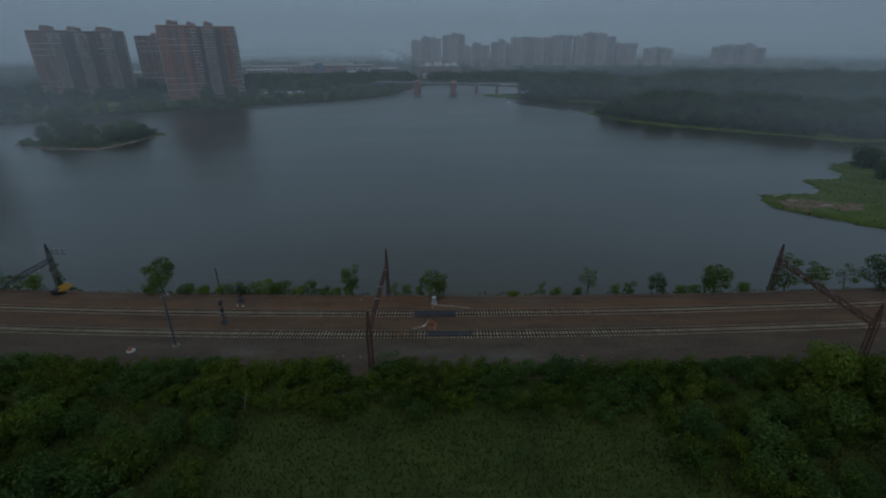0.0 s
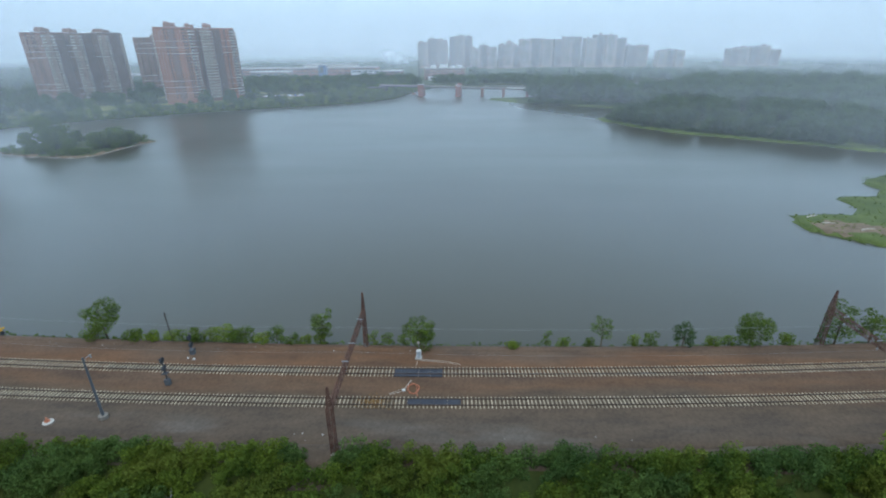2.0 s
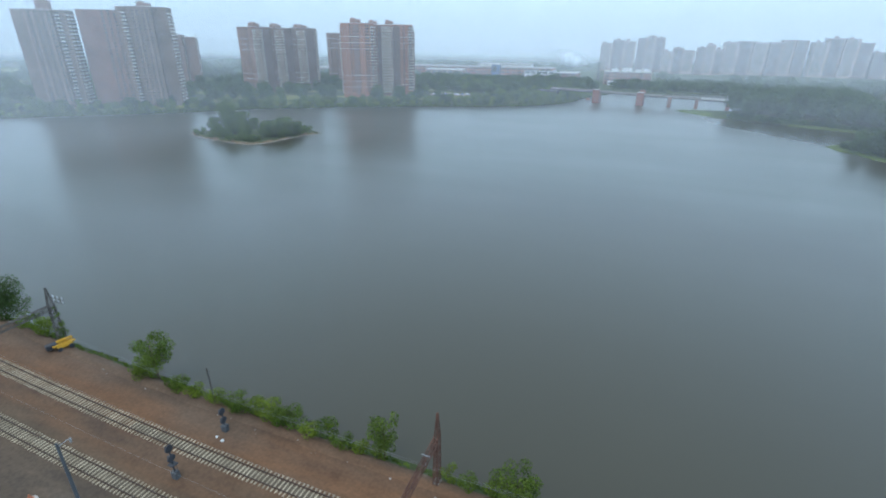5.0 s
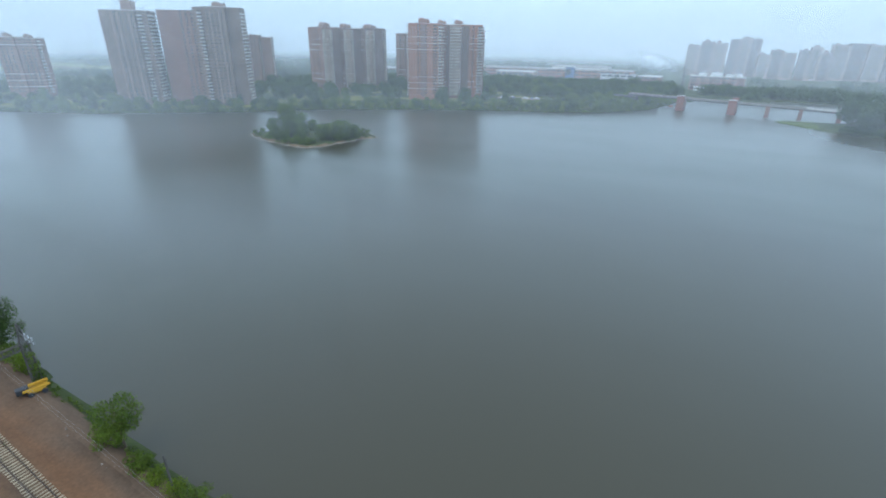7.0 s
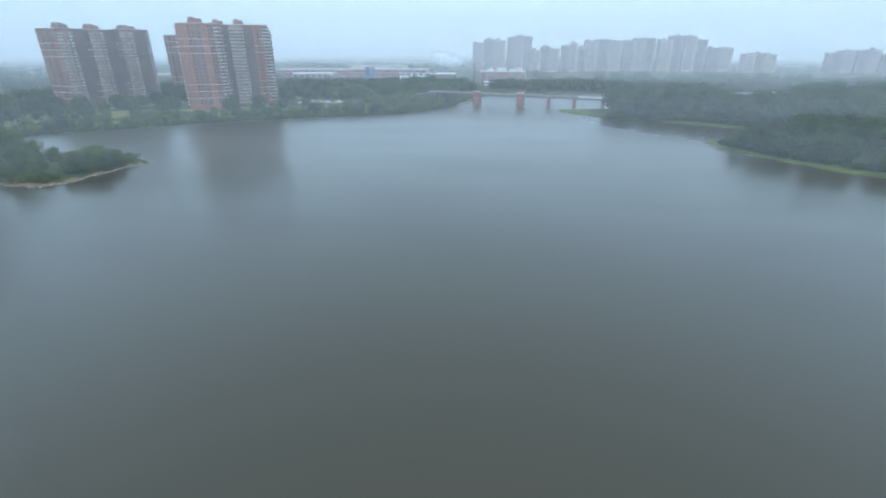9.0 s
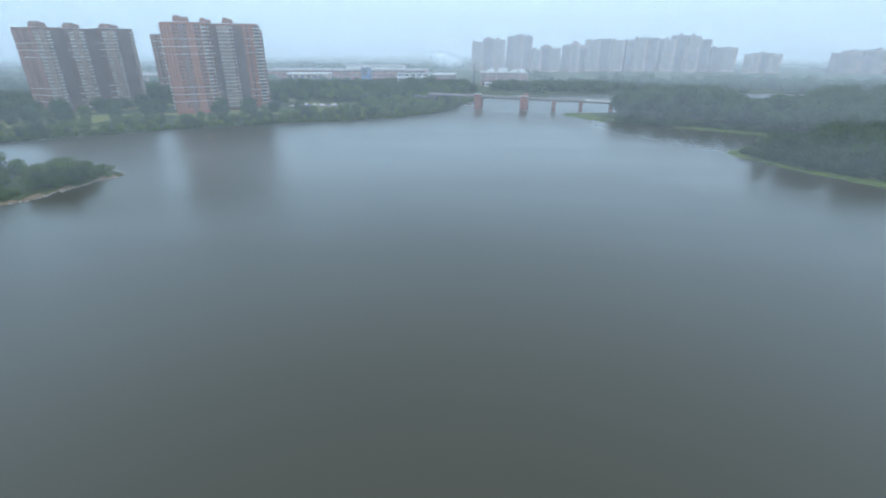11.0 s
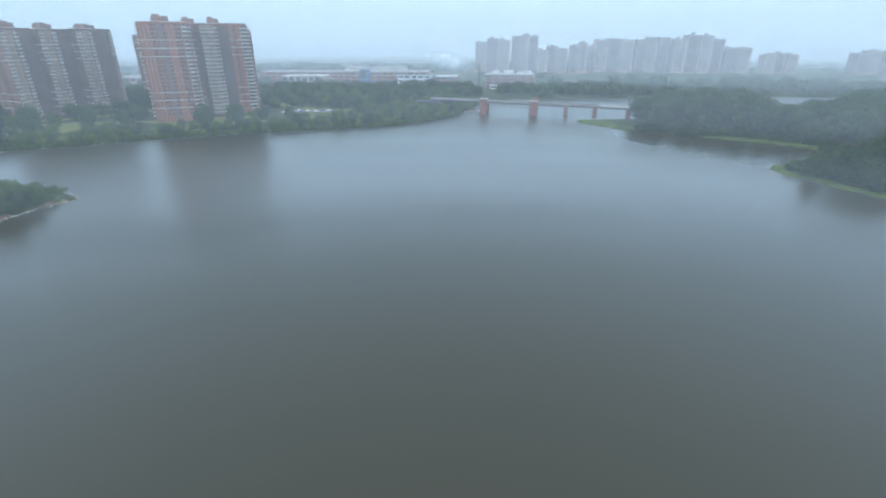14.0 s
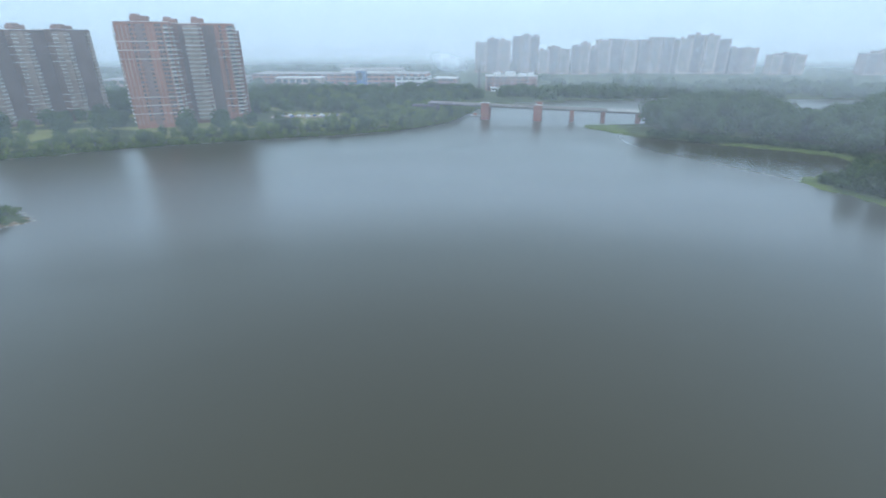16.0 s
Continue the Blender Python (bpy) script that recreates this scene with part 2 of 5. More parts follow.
def water_material():
    m = bpy.data.materials.new("lake_water")
    m.use_nodes = True
    t = m.node_tree
    b = t.nodes["Principled BSDF"]
    b.inputs["Roughness"].default_value = 0.285
    b.inputs["IOR"].default_value = 1.33
    b.inputs["Specular IOR Level"].default_value = 0.76
    gm = t.nodes.new("ShaderNodeNewGeometry")
    n = t.nodes.new("ShaderNodeTexNoise")
    n.inputs["Scale"].default_value, n.inputs["Detail"].default_value = 0.012, 4.0
    t.links.new(gm.outputs["Position"], n.inputs["Vector"])
    mx = t.nodes.new("ShaderNodeMix")
    mx.data_type = "RGBA"
    mx.inputs["A"].default_value, mx.inputs["B"].default_value = (0.036, 0.034, 0.022, 1), (0.047, 0.043, 0.028, 1)
    t.links.new(n.outputs["Fac"], mx.inputs["Factor"])
    t.links.new(mx.outputs["Result"], b.inputs["Base Color"])
    # slicks and rougher lanes of wind
    lane, ruff, wind = t.nodes.new("ShaderNodeMapping"), t.nodes.new("ShaderNodeTexNoise"), t.nodes.new("ShaderNodeMapRange")
    lane.inputs["Scale"].default_value, lane.inputs["Rotation"].default_value = (0.4, 1.6, 1), (0, 0, 0.35)
    ruff.inputs["Scale"].default_value, ruff.inputs["Detail"].default_value = 0.02, 5.0
    wind.inputs["From Min"].default_value, wind.inputs["From Max"].default_value = 0.35, 0.7
    wind.inputs["To Min"].default_value, wind.inputs["To Max"].default_value = 0.28, 0.31
    t.links.new(gm.outputs["Position"], lane.inputs["Vector"])
    t.links.new(lane.outputs[0], ruff.inputs["Vector"])
    t.links.new(ruff.outputs["Fac"], wind.inputs["Value"])
    # calm water sheltered by the wooded point
    def across(x, y, a, c):
        """How far a place lies past the line through x, y, from a to c metres."""
        dot, rng = t.nodes.new("ShaderNodeVectorMath"), t.nodes.new("ShaderNodeMapRange")
        dot.operation, dot.inputs[1].default_value = "DOT_PRODUCT", (0.82, 0.573, 0)
        rng.interpolation_type = "SMOOTHSTEP"
        k = 0.82 * x + 0.573 * y
        rng.inputs["From Min"].default_value, rng.inputs["From Max"].default_value = k + a, k + c
        t.links.new(gm.outputs["Position"], dot.inputs[0])
        t.links.new(dot.outputs["Value"], rng.inputs["Value"])
        return rng.outputs[0]
    def blend(fac, a, value):
        q = t.nodes.new("ShaderNodeMix")
        q.inputs["B"].default_value = value
        t.links.new(fac, q.inputs["Factor"])
        t.links.new(a, q.inputs["A"])
        return q.outputs["Result"]
    def within(x, y, a, c):
        """One inside the distance c of a place, fading to nothing at a."""
        gap, rng = t.nodes.new("ShaderNodeVectorMath"), t.nodes.new("ShaderNodeMapRange")
        gap.operation, gap.inputs[1].default_value = "DISTANCE", (x, y, 0)
        rng.interpolation_type = "SMOOTHSTEP"
        rng.inputs["From Min"].default_value, rng.inputs["From Max"].default_value = a, c
        t.links.new(gm.outputs["Position"], gap.inputs[0])
        t.links.new(gap.outputs["Value"], rng.inputs["Value"])
        return rng.outputs[0]
    def times(*masks):
        got = masks[0]
        for other in masks[1:]:
            q = t.nodes.new("ShaderNodeMath")
            q.operation = "MULTIPLY"
            t.links.new(got, q.inputs[0])
            t.links.new(other, q.inputs[1])
            got = q.outputs[0]
        return got
    t.links.new(blend(times(across(91, 453, -12, 14), within(120, 475, 90, 50)), wind.outputs[0], 0.19), b.inputs["Roughness"])
    heights = []
    for sc, w in ((0.9, 0.5), (3.5, 0.25)):
        mp = t.nodes.new("ShaderNodeMapping")
        mp.inputs["Scale"].default_value = (0.8, 1.2, 1)
        k = t.nodes.new("ShaderNodeTexNoise")
        k.inputs["Scale"].default_value, k.inputs["Detail"].default_value = sc, 3.0
        t.links.new(gm.outputs["Position"], mp.inputs["Vector"])
        t.links.new(mp.outputs[0], k.inputs["Vector"])
        g = t.nodes.new("ShaderNodeMath")
        g.operation = "MULTIPLY"
        g.inputs[1].default_value = w
        t.links.new(k.outputs["Fac"], g.inputs[0])
        heights.append(g)
    ad = t.nodes.new("ShaderNodeMath")
    t.links.new(heights[0].outputs[0], ad.inputs[0])
    t.links.new(heights[1].outputs[0], ad.inputs[1])
    bp = t.nodes.new("ShaderNodeBump")
    bp.inputs["Strength"].default_value, bp.inputs["Distance"].default_value = 0.18, 0.06
    t.links.new(ad.outputs[0], bp.inputs["Height"])
    t.links.new(bp.outputs[0], b.inputs["Normal"])
    return m


def mist_material(name, amount, z_low, z_high, z_top, scale=0.008, low=0.9, high=1.05, side=None, z_fall=72.0, bank=None):
    """Drifting mist: white droplets that scatter daylight, thin near the water and torn by noise."""
    m = bpy.data.materials.new(name)
    m.use_nodes = True
    t = m.node_tree
    t.nodes.clear()
    o = t.nodes.new("ShaderNodeOutputMaterial")
    tr, df, tl = t.nodes.new("ShaderNodeBsdfTransparent"), t.nodes.new("ShaderNodeBsdfDiffuse"), t.nodes.new("ShaderNodeBsdfTranslucent")
    for s in (df, tl):
        s.inputs["Color"].default_value = (0.90, 0.94, 1.0, 1)
    half, mix = t.nodes.new("ShaderNodeMixShader"), t.nodes.new("ShaderNodeMixShader")
    half.inputs[0].default_value = 0.5
    t.links.new(df.outputs[0], half.inputs[1])
    t.links.new(tl.outputs[0], half.inputs[2])
    gm = t.nodes.new("ShaderNodeNewGeometry")
    sp = t.nodes.new("ShaderNodeSeparateXYZ")
    t.links.new(gm.outputs["Position"], sp.inputs[0])
    rise = t.nodes.new("ShaderNodeMapRange")
    rise.interpolation_type = "SMOOTHSTEP"
    rise.inputs["From Min"].default_value, rise.inputs["From Max"].default_value = z_low, z_high
    rise.inputs["To Min"].default_value, rise.inputs["To Max"].default_value = 0.0, amount
    t.links.new(sp.outputs["Z"], rise.inputs["Value"])
    n = t.nodes.new("ShaderNodeTexNoise")
    n.inputs["Scale"].default_value, n.inputs["Detail"].default_value = scale, 2.0 if scale < 0.02 else 4.0
    t.links.new(gm.outputs["Position"], n.inputs["Vector"])
    v = t.nodes.new("ShaderNodeMapRange")
    v.interpolation_type = "SMOOTHSTEP"
    v.inputs["From Min"].default_value, v.inputs["From Max"].default_value = 0.2, 0.8
    v.inputs["To Min"].default_value, v.inputs["To Max"].default_value = low, high
    t.links.new(n.outputs["Fac"], v.inputs["Value"])
    g = t.nodes.new("ShaderNodeMath")
    g.operation, g.use_clamp = "MULTIPLY", True
    fall = t.nodes.new("ShaderNodeMapRange")
    fall.interpolation_type = "SMOOTHSTEP"
    fall.inputs["From Min"].default_value, fall.inputs["From Max"].default_value = z_fall, z_top
    fall.inputs["To Min"].default_value, fall.inputs["To Max"].default_value = 1.0, 0.0
    t.links.new(sp.outputs["Z"], fall.inputs["Value"])
    both = t.nodes.new("ShaderNodeMath")
    both.operation = "MULTIPLY"
    t.links.new(rise.outputs[0], both.inputs[0])
    t.links.new(fall.outputs[0], both.inputs[1])
    last = both
    if bank:
        thick, z0, z1, z2, z3 = bank
        up, down, low_bank, total = (t.nodes.new("ShaderNodeMapRange"), t.nodes.new("ShaderNodeMapRange"), t.nodes.new("ShaderNodeMath"), t.nodes.new("ShaderNodeMath"))
        for node, za, zb, va, vb in ((up, z0, z1, 0.0, thick), (down, z2, z3, 1.0, 0.0)):
            node.interpolation_type = "SMOOTHSTEP"
            node.inputs["From Min"].default_value, node.inputs["From Max"].default_value = za, zb
            node.inputs["To Min"].default_value, node.inputs["To Max"].default_value = va, vb
            t.links.new(sp.outputs["Z"], node.inputs["Value"])
        low_bank.operation = "MULTIPLY"
        t.links.new(up.outputs[0], low_bank.inputs[0])
        t.links.new(down.outputs[0], low_bank.inputs[1])
        t.links.new(both.outputs[0], total.inputs[0])
        t.links.new(low_bank.outputs[0], total.inputs[1])
        last = both = total
    if side:
        drift = t.nodes.new("ShaderNodeMapRange")
        drift.interpolation_type = "SMOOTHSTEP"
        drift.inputs["From Min"].default_value, drift.inputs["From Max"].default_value = side
        t.links.new(sp.outputs["X"], drift.inputs["Value"])
        last = t.nodes.new("ShaderNodeMath")
        last.operation = "MULTIPLY"
        t.links.new(both.outputs[0], last.inputs[0])
        t.links.new(drift.outputs[0], last.inputs[1])
    t.links.new(last.outputs[0], g.inputs[0])
    t.links.new(v.outputs[0], g.inputs[1])
    t.links.new(g.outputs[0], mix.inputs[0])
    t.links.new(tr.outputs[0], mix.inputs[1])
    t.links.new(half.outputs[0], mix.inputs[2])
    t.links.new(mix.outputs[0], o.inputs["Surface"])
    return m


# ---- mesh helpers ----
def fast_mesh(name, V, F, materials):
    """A mesh from arrays of vertices and of faces with one number of corners."""
    V, F = np.asarray(V, dtype=np.float32), np.asarray(F, dtype=np.int32)
    me = bpy.data.meshes.new(name)
    me.vertices.add(len(V))
    me.vertices.foreach_set("co", V.ravel())
    k = F.shape[1]
    me.loops.add(F.size)
    me.loops.foreach_set("vertex_index", F.ravel())
    me.polygons.add(len(F))
    me.polygons.foreach_set("loop_start", np.arange(0, F.size, k, dtype=np.int32))
    me.update(calc_edges=True)
    for m in materials if isinstance(materials, (list, tuple)) else [materials]:
        me.materials.append(m)
    return me


def to_mesh(name, bm, materials):
    me = bpy.data.meshes.new(name)
    bmesh.ops.recalc_face_normals(bm, faces=bm.faces)
    bm.to_mesh(me)
    bm.free()
    for m in materials if isinstance(materials, (list, tuple)) else [materials]:
        me.materials.append(m)
    return me


def put(name, me, parent=None, label="", at=None):
    ob = new(name, me)
    if parent is not None:
        ob.parent = parent
    if at is not None:
        ob.matrix_basis = at
    return tagged(ob, label) if label else ob


def part(name, bm, material, parent, label=""):
    return put(name, to_mesh(name, bm, material), parent, label)


def thing(name, label, category, at=None, group="", kind=""):
    ob = new(name)
    ob.empty_display_size = 0.3
    if at is not None:
        ob.matrix_basis = at
    return tagged(ob, label, category, group, kind)


def box(bm, x0, x1, y0, y1, z0, z1, bevel=0.0, slot=0):
    g = bmesh.ops.create_cube(bm, size=1.0, matrix=Matrix.Translation(((x0 + x1) / 2, (y0 + y1) / 2, (z0 + z1) / 2)) @ Matrix.Diagonal((x1 - x0, y1 - y0, z1 - z0, 1)))
    faces = {f for v in g["verts"] for f in v.link_faces}
    for f in faces:
        f.material_index = slot
    if bevel:
        edges = list({e for v in g["verts"] for e in v.link_edges})
        bmesh.ops.bevel(bm, geom=edges, offset=bevel, segments=1, affect="EDGES")
    return bm


def rod(bm, a, b, r0, r1=None, sides=6, slot=0):
    a, b = Vector(a), Vector(b)
    d = b - a
    m = Matrix.Translation((a + b) / 2) @ d.to_track_quat("Z", "Y").to_matrix().to_4x4()
    g = bmesh.ops.create_cone(bm, cap_ends=True, segments=sides, radius1=r0, radius2=r0 if r1 is None else r1, depth=d.length, matrix=m)
    for f in {f for v in g["verts"] for f in v.link_faces}:
        f.material_index = slot
    return bm


def rods(name, segs, r, material, parent, label="", sides=4):
    bm = bmesh.new()
    for a, b in segs:
        rod(bm, a, b, r, r, sides)
    return part(name, bm, material, parent, label)


# ---- plan of water and land ----
RAIL_Z = 3.0


def bend(x):
    """The railway's slight curve."""
    return 0.00037 * x * x


def rail_line(x):
    """The line of the two tracks, a degree askew to the bank."""
    return 0.00037 * x * x + 0.011 * x


def near_shore(x):
    return 103.0 + bend(x) * 0.8


LAKE = [(x, near_shore(x)) for x in range(-880, 240, 40)] + [
    (235, 128), (190, 124), (165, 133), (140, 146), (130, 155), (121, 165), (117, 171), (118, 178), (122, 186), (134, 187), (143, 187), (148, 191), (151, 198), (152, 205), (155, 208), (169, 208), (178, 217),
    (177, 226), (184, 236), (194, 240), (207, 244), (250, 250), (300, 252), (318, 268), (280, 285), (232, 290), (214, 306), (184, 325), (152, 347), (132, 370), (122, 390), (116, 400), (113, 412),
    (122, 424), (148, 434), (168, 452), (160, 470), (145, 482), (115, 498), (91, 509), (66, 520), (52, 536), (37, 556), (40, 566), (60, 570), (84, 578), (98, 596), (100, 622), (110, 640),
    (190, 660), (300, 666), (600, 676), (600, 780), (300, 768), (190, 764), (60, 724), (-20, 690), (-42, 650), (-52, 610), (-58, 585), (-62, 567), (-75, 548), (-96, 523), (-131, 501),
    (-164, 487), (-189, 474), (-223, 456), (-249, 441), (-269, 423), (-290, 410), (-318, 385), (-337, 358), (-372, 328), (-405, 300), (-431, 278), (-520, 240), (-640, 205), (-900, 420)]
ISLAND = [(-263, 293), (-256, 287), (-240, 281), (-230, 279), (-216, 277), (-202, 276), (-196, 284), (-193, 300), (-191, 314), (-186, 324), (-192, 330), (-205, 336), (-225, 336), (-242, 328), (-254, 310)]


def signed(poly, X, Y):
    """Distance to the outline of a polygon, negative inside."""
    P = np.array(poly, dtype=float)
    Q = np.roll(P, -1, axis=0)
    best = np.full(X.shape, 1e18)
    inside = np.zeros(X.shape, bool)
    for (ax, ay), (bx, by) in zip(P, Q):
        dx, dy = bx - ax, by - ay
        s = np.clip(((X - ax) * dx + (Y - ay) * dy) / (dx * dx + dy * dy + 1e-9), 0, 1)
        best = np.minimum(best, (X - ax - s * dx) ** 2 + (Y - ay - s * dy) ** 2)
        if ay != by:
            inside ^= ((ay > Y) != (by > Y)) & (X < (bx - ax) * (Y - ay) / (by - ay) + ax)
    return np.where(inside, -1, 1) * np.sqrt(best)


def smooth(v):
    v = np.clip(v, 0, 1)
    return v * v * (3 - 2 * v)


def wobble(X, Y, s):
    return np.sin(X * s + 1.3 * np.sin(Y * s * 0.7)) * np.cos(Y * s * 1.1 + np.sin(X * s * 0.6))


def height(X, Y):
    X, Y = np.asarray(X, float), np.asarray(Y, float)
    d = signed(LAKE, X, Y) + 1.2 * wobble(X, Y, 0.21) * (Y > 125)
    di = signed(ISLAND, X, Y) + 1.0 * wobble(X, Y, 0.3)
    d = np.where(di < 0, -di, np.minimum(d, np.where(d < 0, -di, d)) * 1.0)
    d = np.where((d > 0) & (di >= 0) & (signed(LAKE, X, Y) < -3), -di, d)
    land = 0.9 * smooth(d / 4) + 2.2 * smooth((d - 10) / 22) + 0.25 * wobble(X, Y, 0.05)
    h = np.where(d > 0, land + 0.05, np.maximum(-3, d * 0.35))
    # embankment of the railway
    yb = Y - bend(X)
    bank = np.where(yb > 97, 3.0 * smooth((near_shore(X) - Y) / 4.5), 3.0)
    south = 3.0 - 2.6 * smooth((72.5 - yb) / 11) + 0.3 * wobble(X, Y, 0.12) * smooth((70 - yb) / 6)
    bank = np.where(yb < 72.5, south, bank)
    bank = np.where((yb > 73.5) & (yb < 97), 2.6, bank)
    return np.where((Y < near_shore(X)) & (Y < 160), np.where(d > -1, np.maximum(bank, -1), h), h)


def spread(lo, hi, fine_lo, fine_hi, step):
    a = list(np.arange(fine_lo, fine_hi + 0.01, step))
    g, v = step, a[-1]
    while v < hi:
        g *= 1.25
        v += g
        a.append(min(v, hi))
    g, v, pre = step, fine_lo, []
    while v > lo:
        g *= 1.25
        v -= g
        pre.append(max(v, lo))
    return np.array(pre[::-1] + a)


gx = spread(-4000, 4000, -460, 330, 3.0)
gy = spread(-1500, 4600, 40, 620, 3.0)
gy = np.unique(np.concatenate([gy, np.arange(60, 112, 0.75)]))
GX, GY = np.meshgrid(gx, gy)
GZ = height(GX, GY)
nx, ny = len(gx), len(gy)
idx = np.arange(nx * ny).reshape(ny, nx)
GF = np.stack([idx[:-1, :-1], idx[:-1, 1:], idx[1:, 1:], idx[1:, :-1]], -1).reshape(-1, 4)
ground_me = fast_mesh("ground", np.stack([GX, GY, GZ], -1).reshape(-1, 3), GF, [M_GROUND, M_MARSH, M_SAND, M_BALLAST, M_LAWN, M_MEADOW])
cx, cy = GX[:-1, :-1] + 1.5, GY[:-1, :-1] + 1.5
cz = (GZ[:-1, :-1] + GZ[1:, 1:] + GZ[:-1, 1:] + GZ[1:, :-1]) / 4
isl = signed(ISLAND, cx, cy) < 2
slot = np.where((cz < 1.3) & (cx > 20) & (cy > 120) & ((cy < 500) | ((cx < 66) & (cy > 515) & (cy < 640))), 1, 0)
slot = np.where((cx < -70) & (cy > 200) & (cy < 620) & (cz > 1.6) & (wobble(cx, cy, 0.045) > -0.1), 4, slot)
slot = np.where((cz < 0.5) & isl, 2, slot)
slot = np.where(cy < 72, 5, slot)
slot = np.where((cx > -18.5) & (cx < -13) & (cy > 68) & (cy < 73), 3, slot)
slot = np.where((cy - bend(cx) > 70.5) & (cy - bend(cx) < 101.2), 3, slot)
slot = np.where((cx > 112) & (cy > 130) & (cy < 252), 1, slot)
slot = np.where((cx > 116) & (cx < 150) & (cy > 158) & (cy < 181) & (signed([(118, 168), (126, 164), (146, 162), (152, 168), (136, 176), (124, 178)], cx, cy) + 3.0 * wobble(cx, cy, 0.5) < -1.2), 2, slot)
ground_me.polygons.foreach_set("material_index", slot.ravel().astype(np.int32))
ground_me.polygons.foreach_set("use_smooth", np.ones(len(GF), bool))
tagged(new("ground", ground_me), "grassy ground with marsh and gravel shores round a lake", "ground", kind="structure")

water_me = fast_mesh("water", [(-4000, 60, 0), (1500, 60, 0), (1500, 1200, 0), (-4000, 1200, 0)], [(0, 1, 2, 3)], water_material())
tagged(new("water", water_me), "grey rippled lake water under an overcast sky", "water", kind="structure")

# mist hanging over the far shore, thickening with distance, with a low bank added to haze and lighten the water
for radius, amount, zl, zh, zt, zf, bank in ((262, 0.07, 4, 42, 120, 72, (0.125, 2, 20, 22, 40)), (430, 0.155, -1, 18, 130, 72, None), (742, 0.22, -1, 16, 150, 72, None),
                                             (930, 0.23, -1, 26, 180, 72, None), (1330, 0.83, -1, 30, 270, 80, None)):
    ring = [(radius * math.sin(a), 50 + radius * math.cos(a)) for a in (radians(k * 3) for k in range(-40, 41))]
    k = len(ring)
    me = fast_mesh("mist", [(x, y, -1.0) for x, y in ring] + [(x, y, zt) for x, y in ring], [(q, q + 1, k + q + 1, k + q) for q in range(k - 1)], mist_material("mist", amount, zl, zh, zt, low=0.95, high=1.03, z_fall=zf, bank=bank))
    me.polygons.foreach_set("use_smooth", np.ones(k - 1, bool))
    tagged(new("backdrop_mist", me), "thin white mist hanging over the water", "mist", kind="structure")


# thin sheets added over the near water beside the open middle, as haze of distance
for x0, x1, y, amount, side in ((-45, -760, 128, 0.13, (-45.0, -150.0)), (35, 620, 128, 0.12, (35.0, 130.0)), (-90, -760, 176, 0.10, (-90.0, -200.0))):
    me = fast_mesh("mist", [(x0, y, -1.5), (x1, y, -1.5), (x1, y, 120), (x0, y, 120)], [(0, 1, 2, 3)], mist_material("mist", amount, 5, 36, 120, side=side))
    tagged(new("backdrop_mist", me), "thin white mist hanging over the water", "mist", kind="structure")

# ---- railway ----
def strip(name, ys, zs, material, x0=-420, x1=420, step=6):
    xs = np.arange(x0, x1 + 1, step)
    V = [(x, y + rail_line(x), z) for x in xs for y, z in zip(ys, zs)]
    n = len(ys)
    F = [(i * n + j, (i + 1) * n + j, (i + 1) * n + j + 1, i * n + j + 1) for i in range(len(xs) - 1) for j in range(n - 1)]
    return fast_mesh(name, V, F, material)


NEAR, FAR = 82.8, 90.8
bed_y = [72.9, 73.6, 75, 78.5, NEAR - 3.2, NEAR - 1.9, NEAR + 1.9, NEAR + 3.0, FAR - 3.0, FAR - 1.9, FAR + 1.9, FAR + 3.0, 96.2, 97.6, 98.3]
bed_z = [2.55, 2.9, 2.92, 2.9, 2.86, 3.02, 3.02, 2.84, 2.84, 3.02, 3.02, 2.86, 2.9, 2.9, 2.6]
tagged(new("trackbed", strip("trackbed", bed_y, bed_z, M_BALLAST)), "brown and rust-red ballast bed with a grey dirt service road", "trackbed", kind="structure")


def tie_mesh():
    bm = bmesh.new()
    box(bm, -0.125, 0.125, -1.36, 1.36, -0.12, 0.09)
    for v in bm.verts:
        if v.co.z > 0:
            v.co.x *= 0.72
            v.co.y *= 0.985
    return to_mesh("tie", bm, M_TIE)


TIE = tie_mesh()
TIE_STEP = 0.66


def rail_mesh(y0, x0=-420, x1=420):
    prof = [(-0.075, 0.0), (-0.075, 0.02), (-0.02, 0.04), (-0.02, 0.12), (-0.045, 0.13), (-0.045, 0.175), (0.045, 0.175), (0.045, 0.13), (0.02, 0.12), (0.02, 0.04), (0.075, 0.02), (0.075, 0.0)]
    xs = np.arange(x0, x1 + 1, 6)
    V = [(x, y0 + rail_line(x) + p, RAIL_Z + 0.1 + q) for x in xs for p, q in prof]
    n = len(prof)
    F = [(i * n + j, (i + 1) * n + j, (i + 1) * n + (j + 1) % n, i * n + (j + 1) % n) for i in range(len(xs) - 1) for j in range(n)]
    return fast_mesh("rail", V, F, M_RAIL)


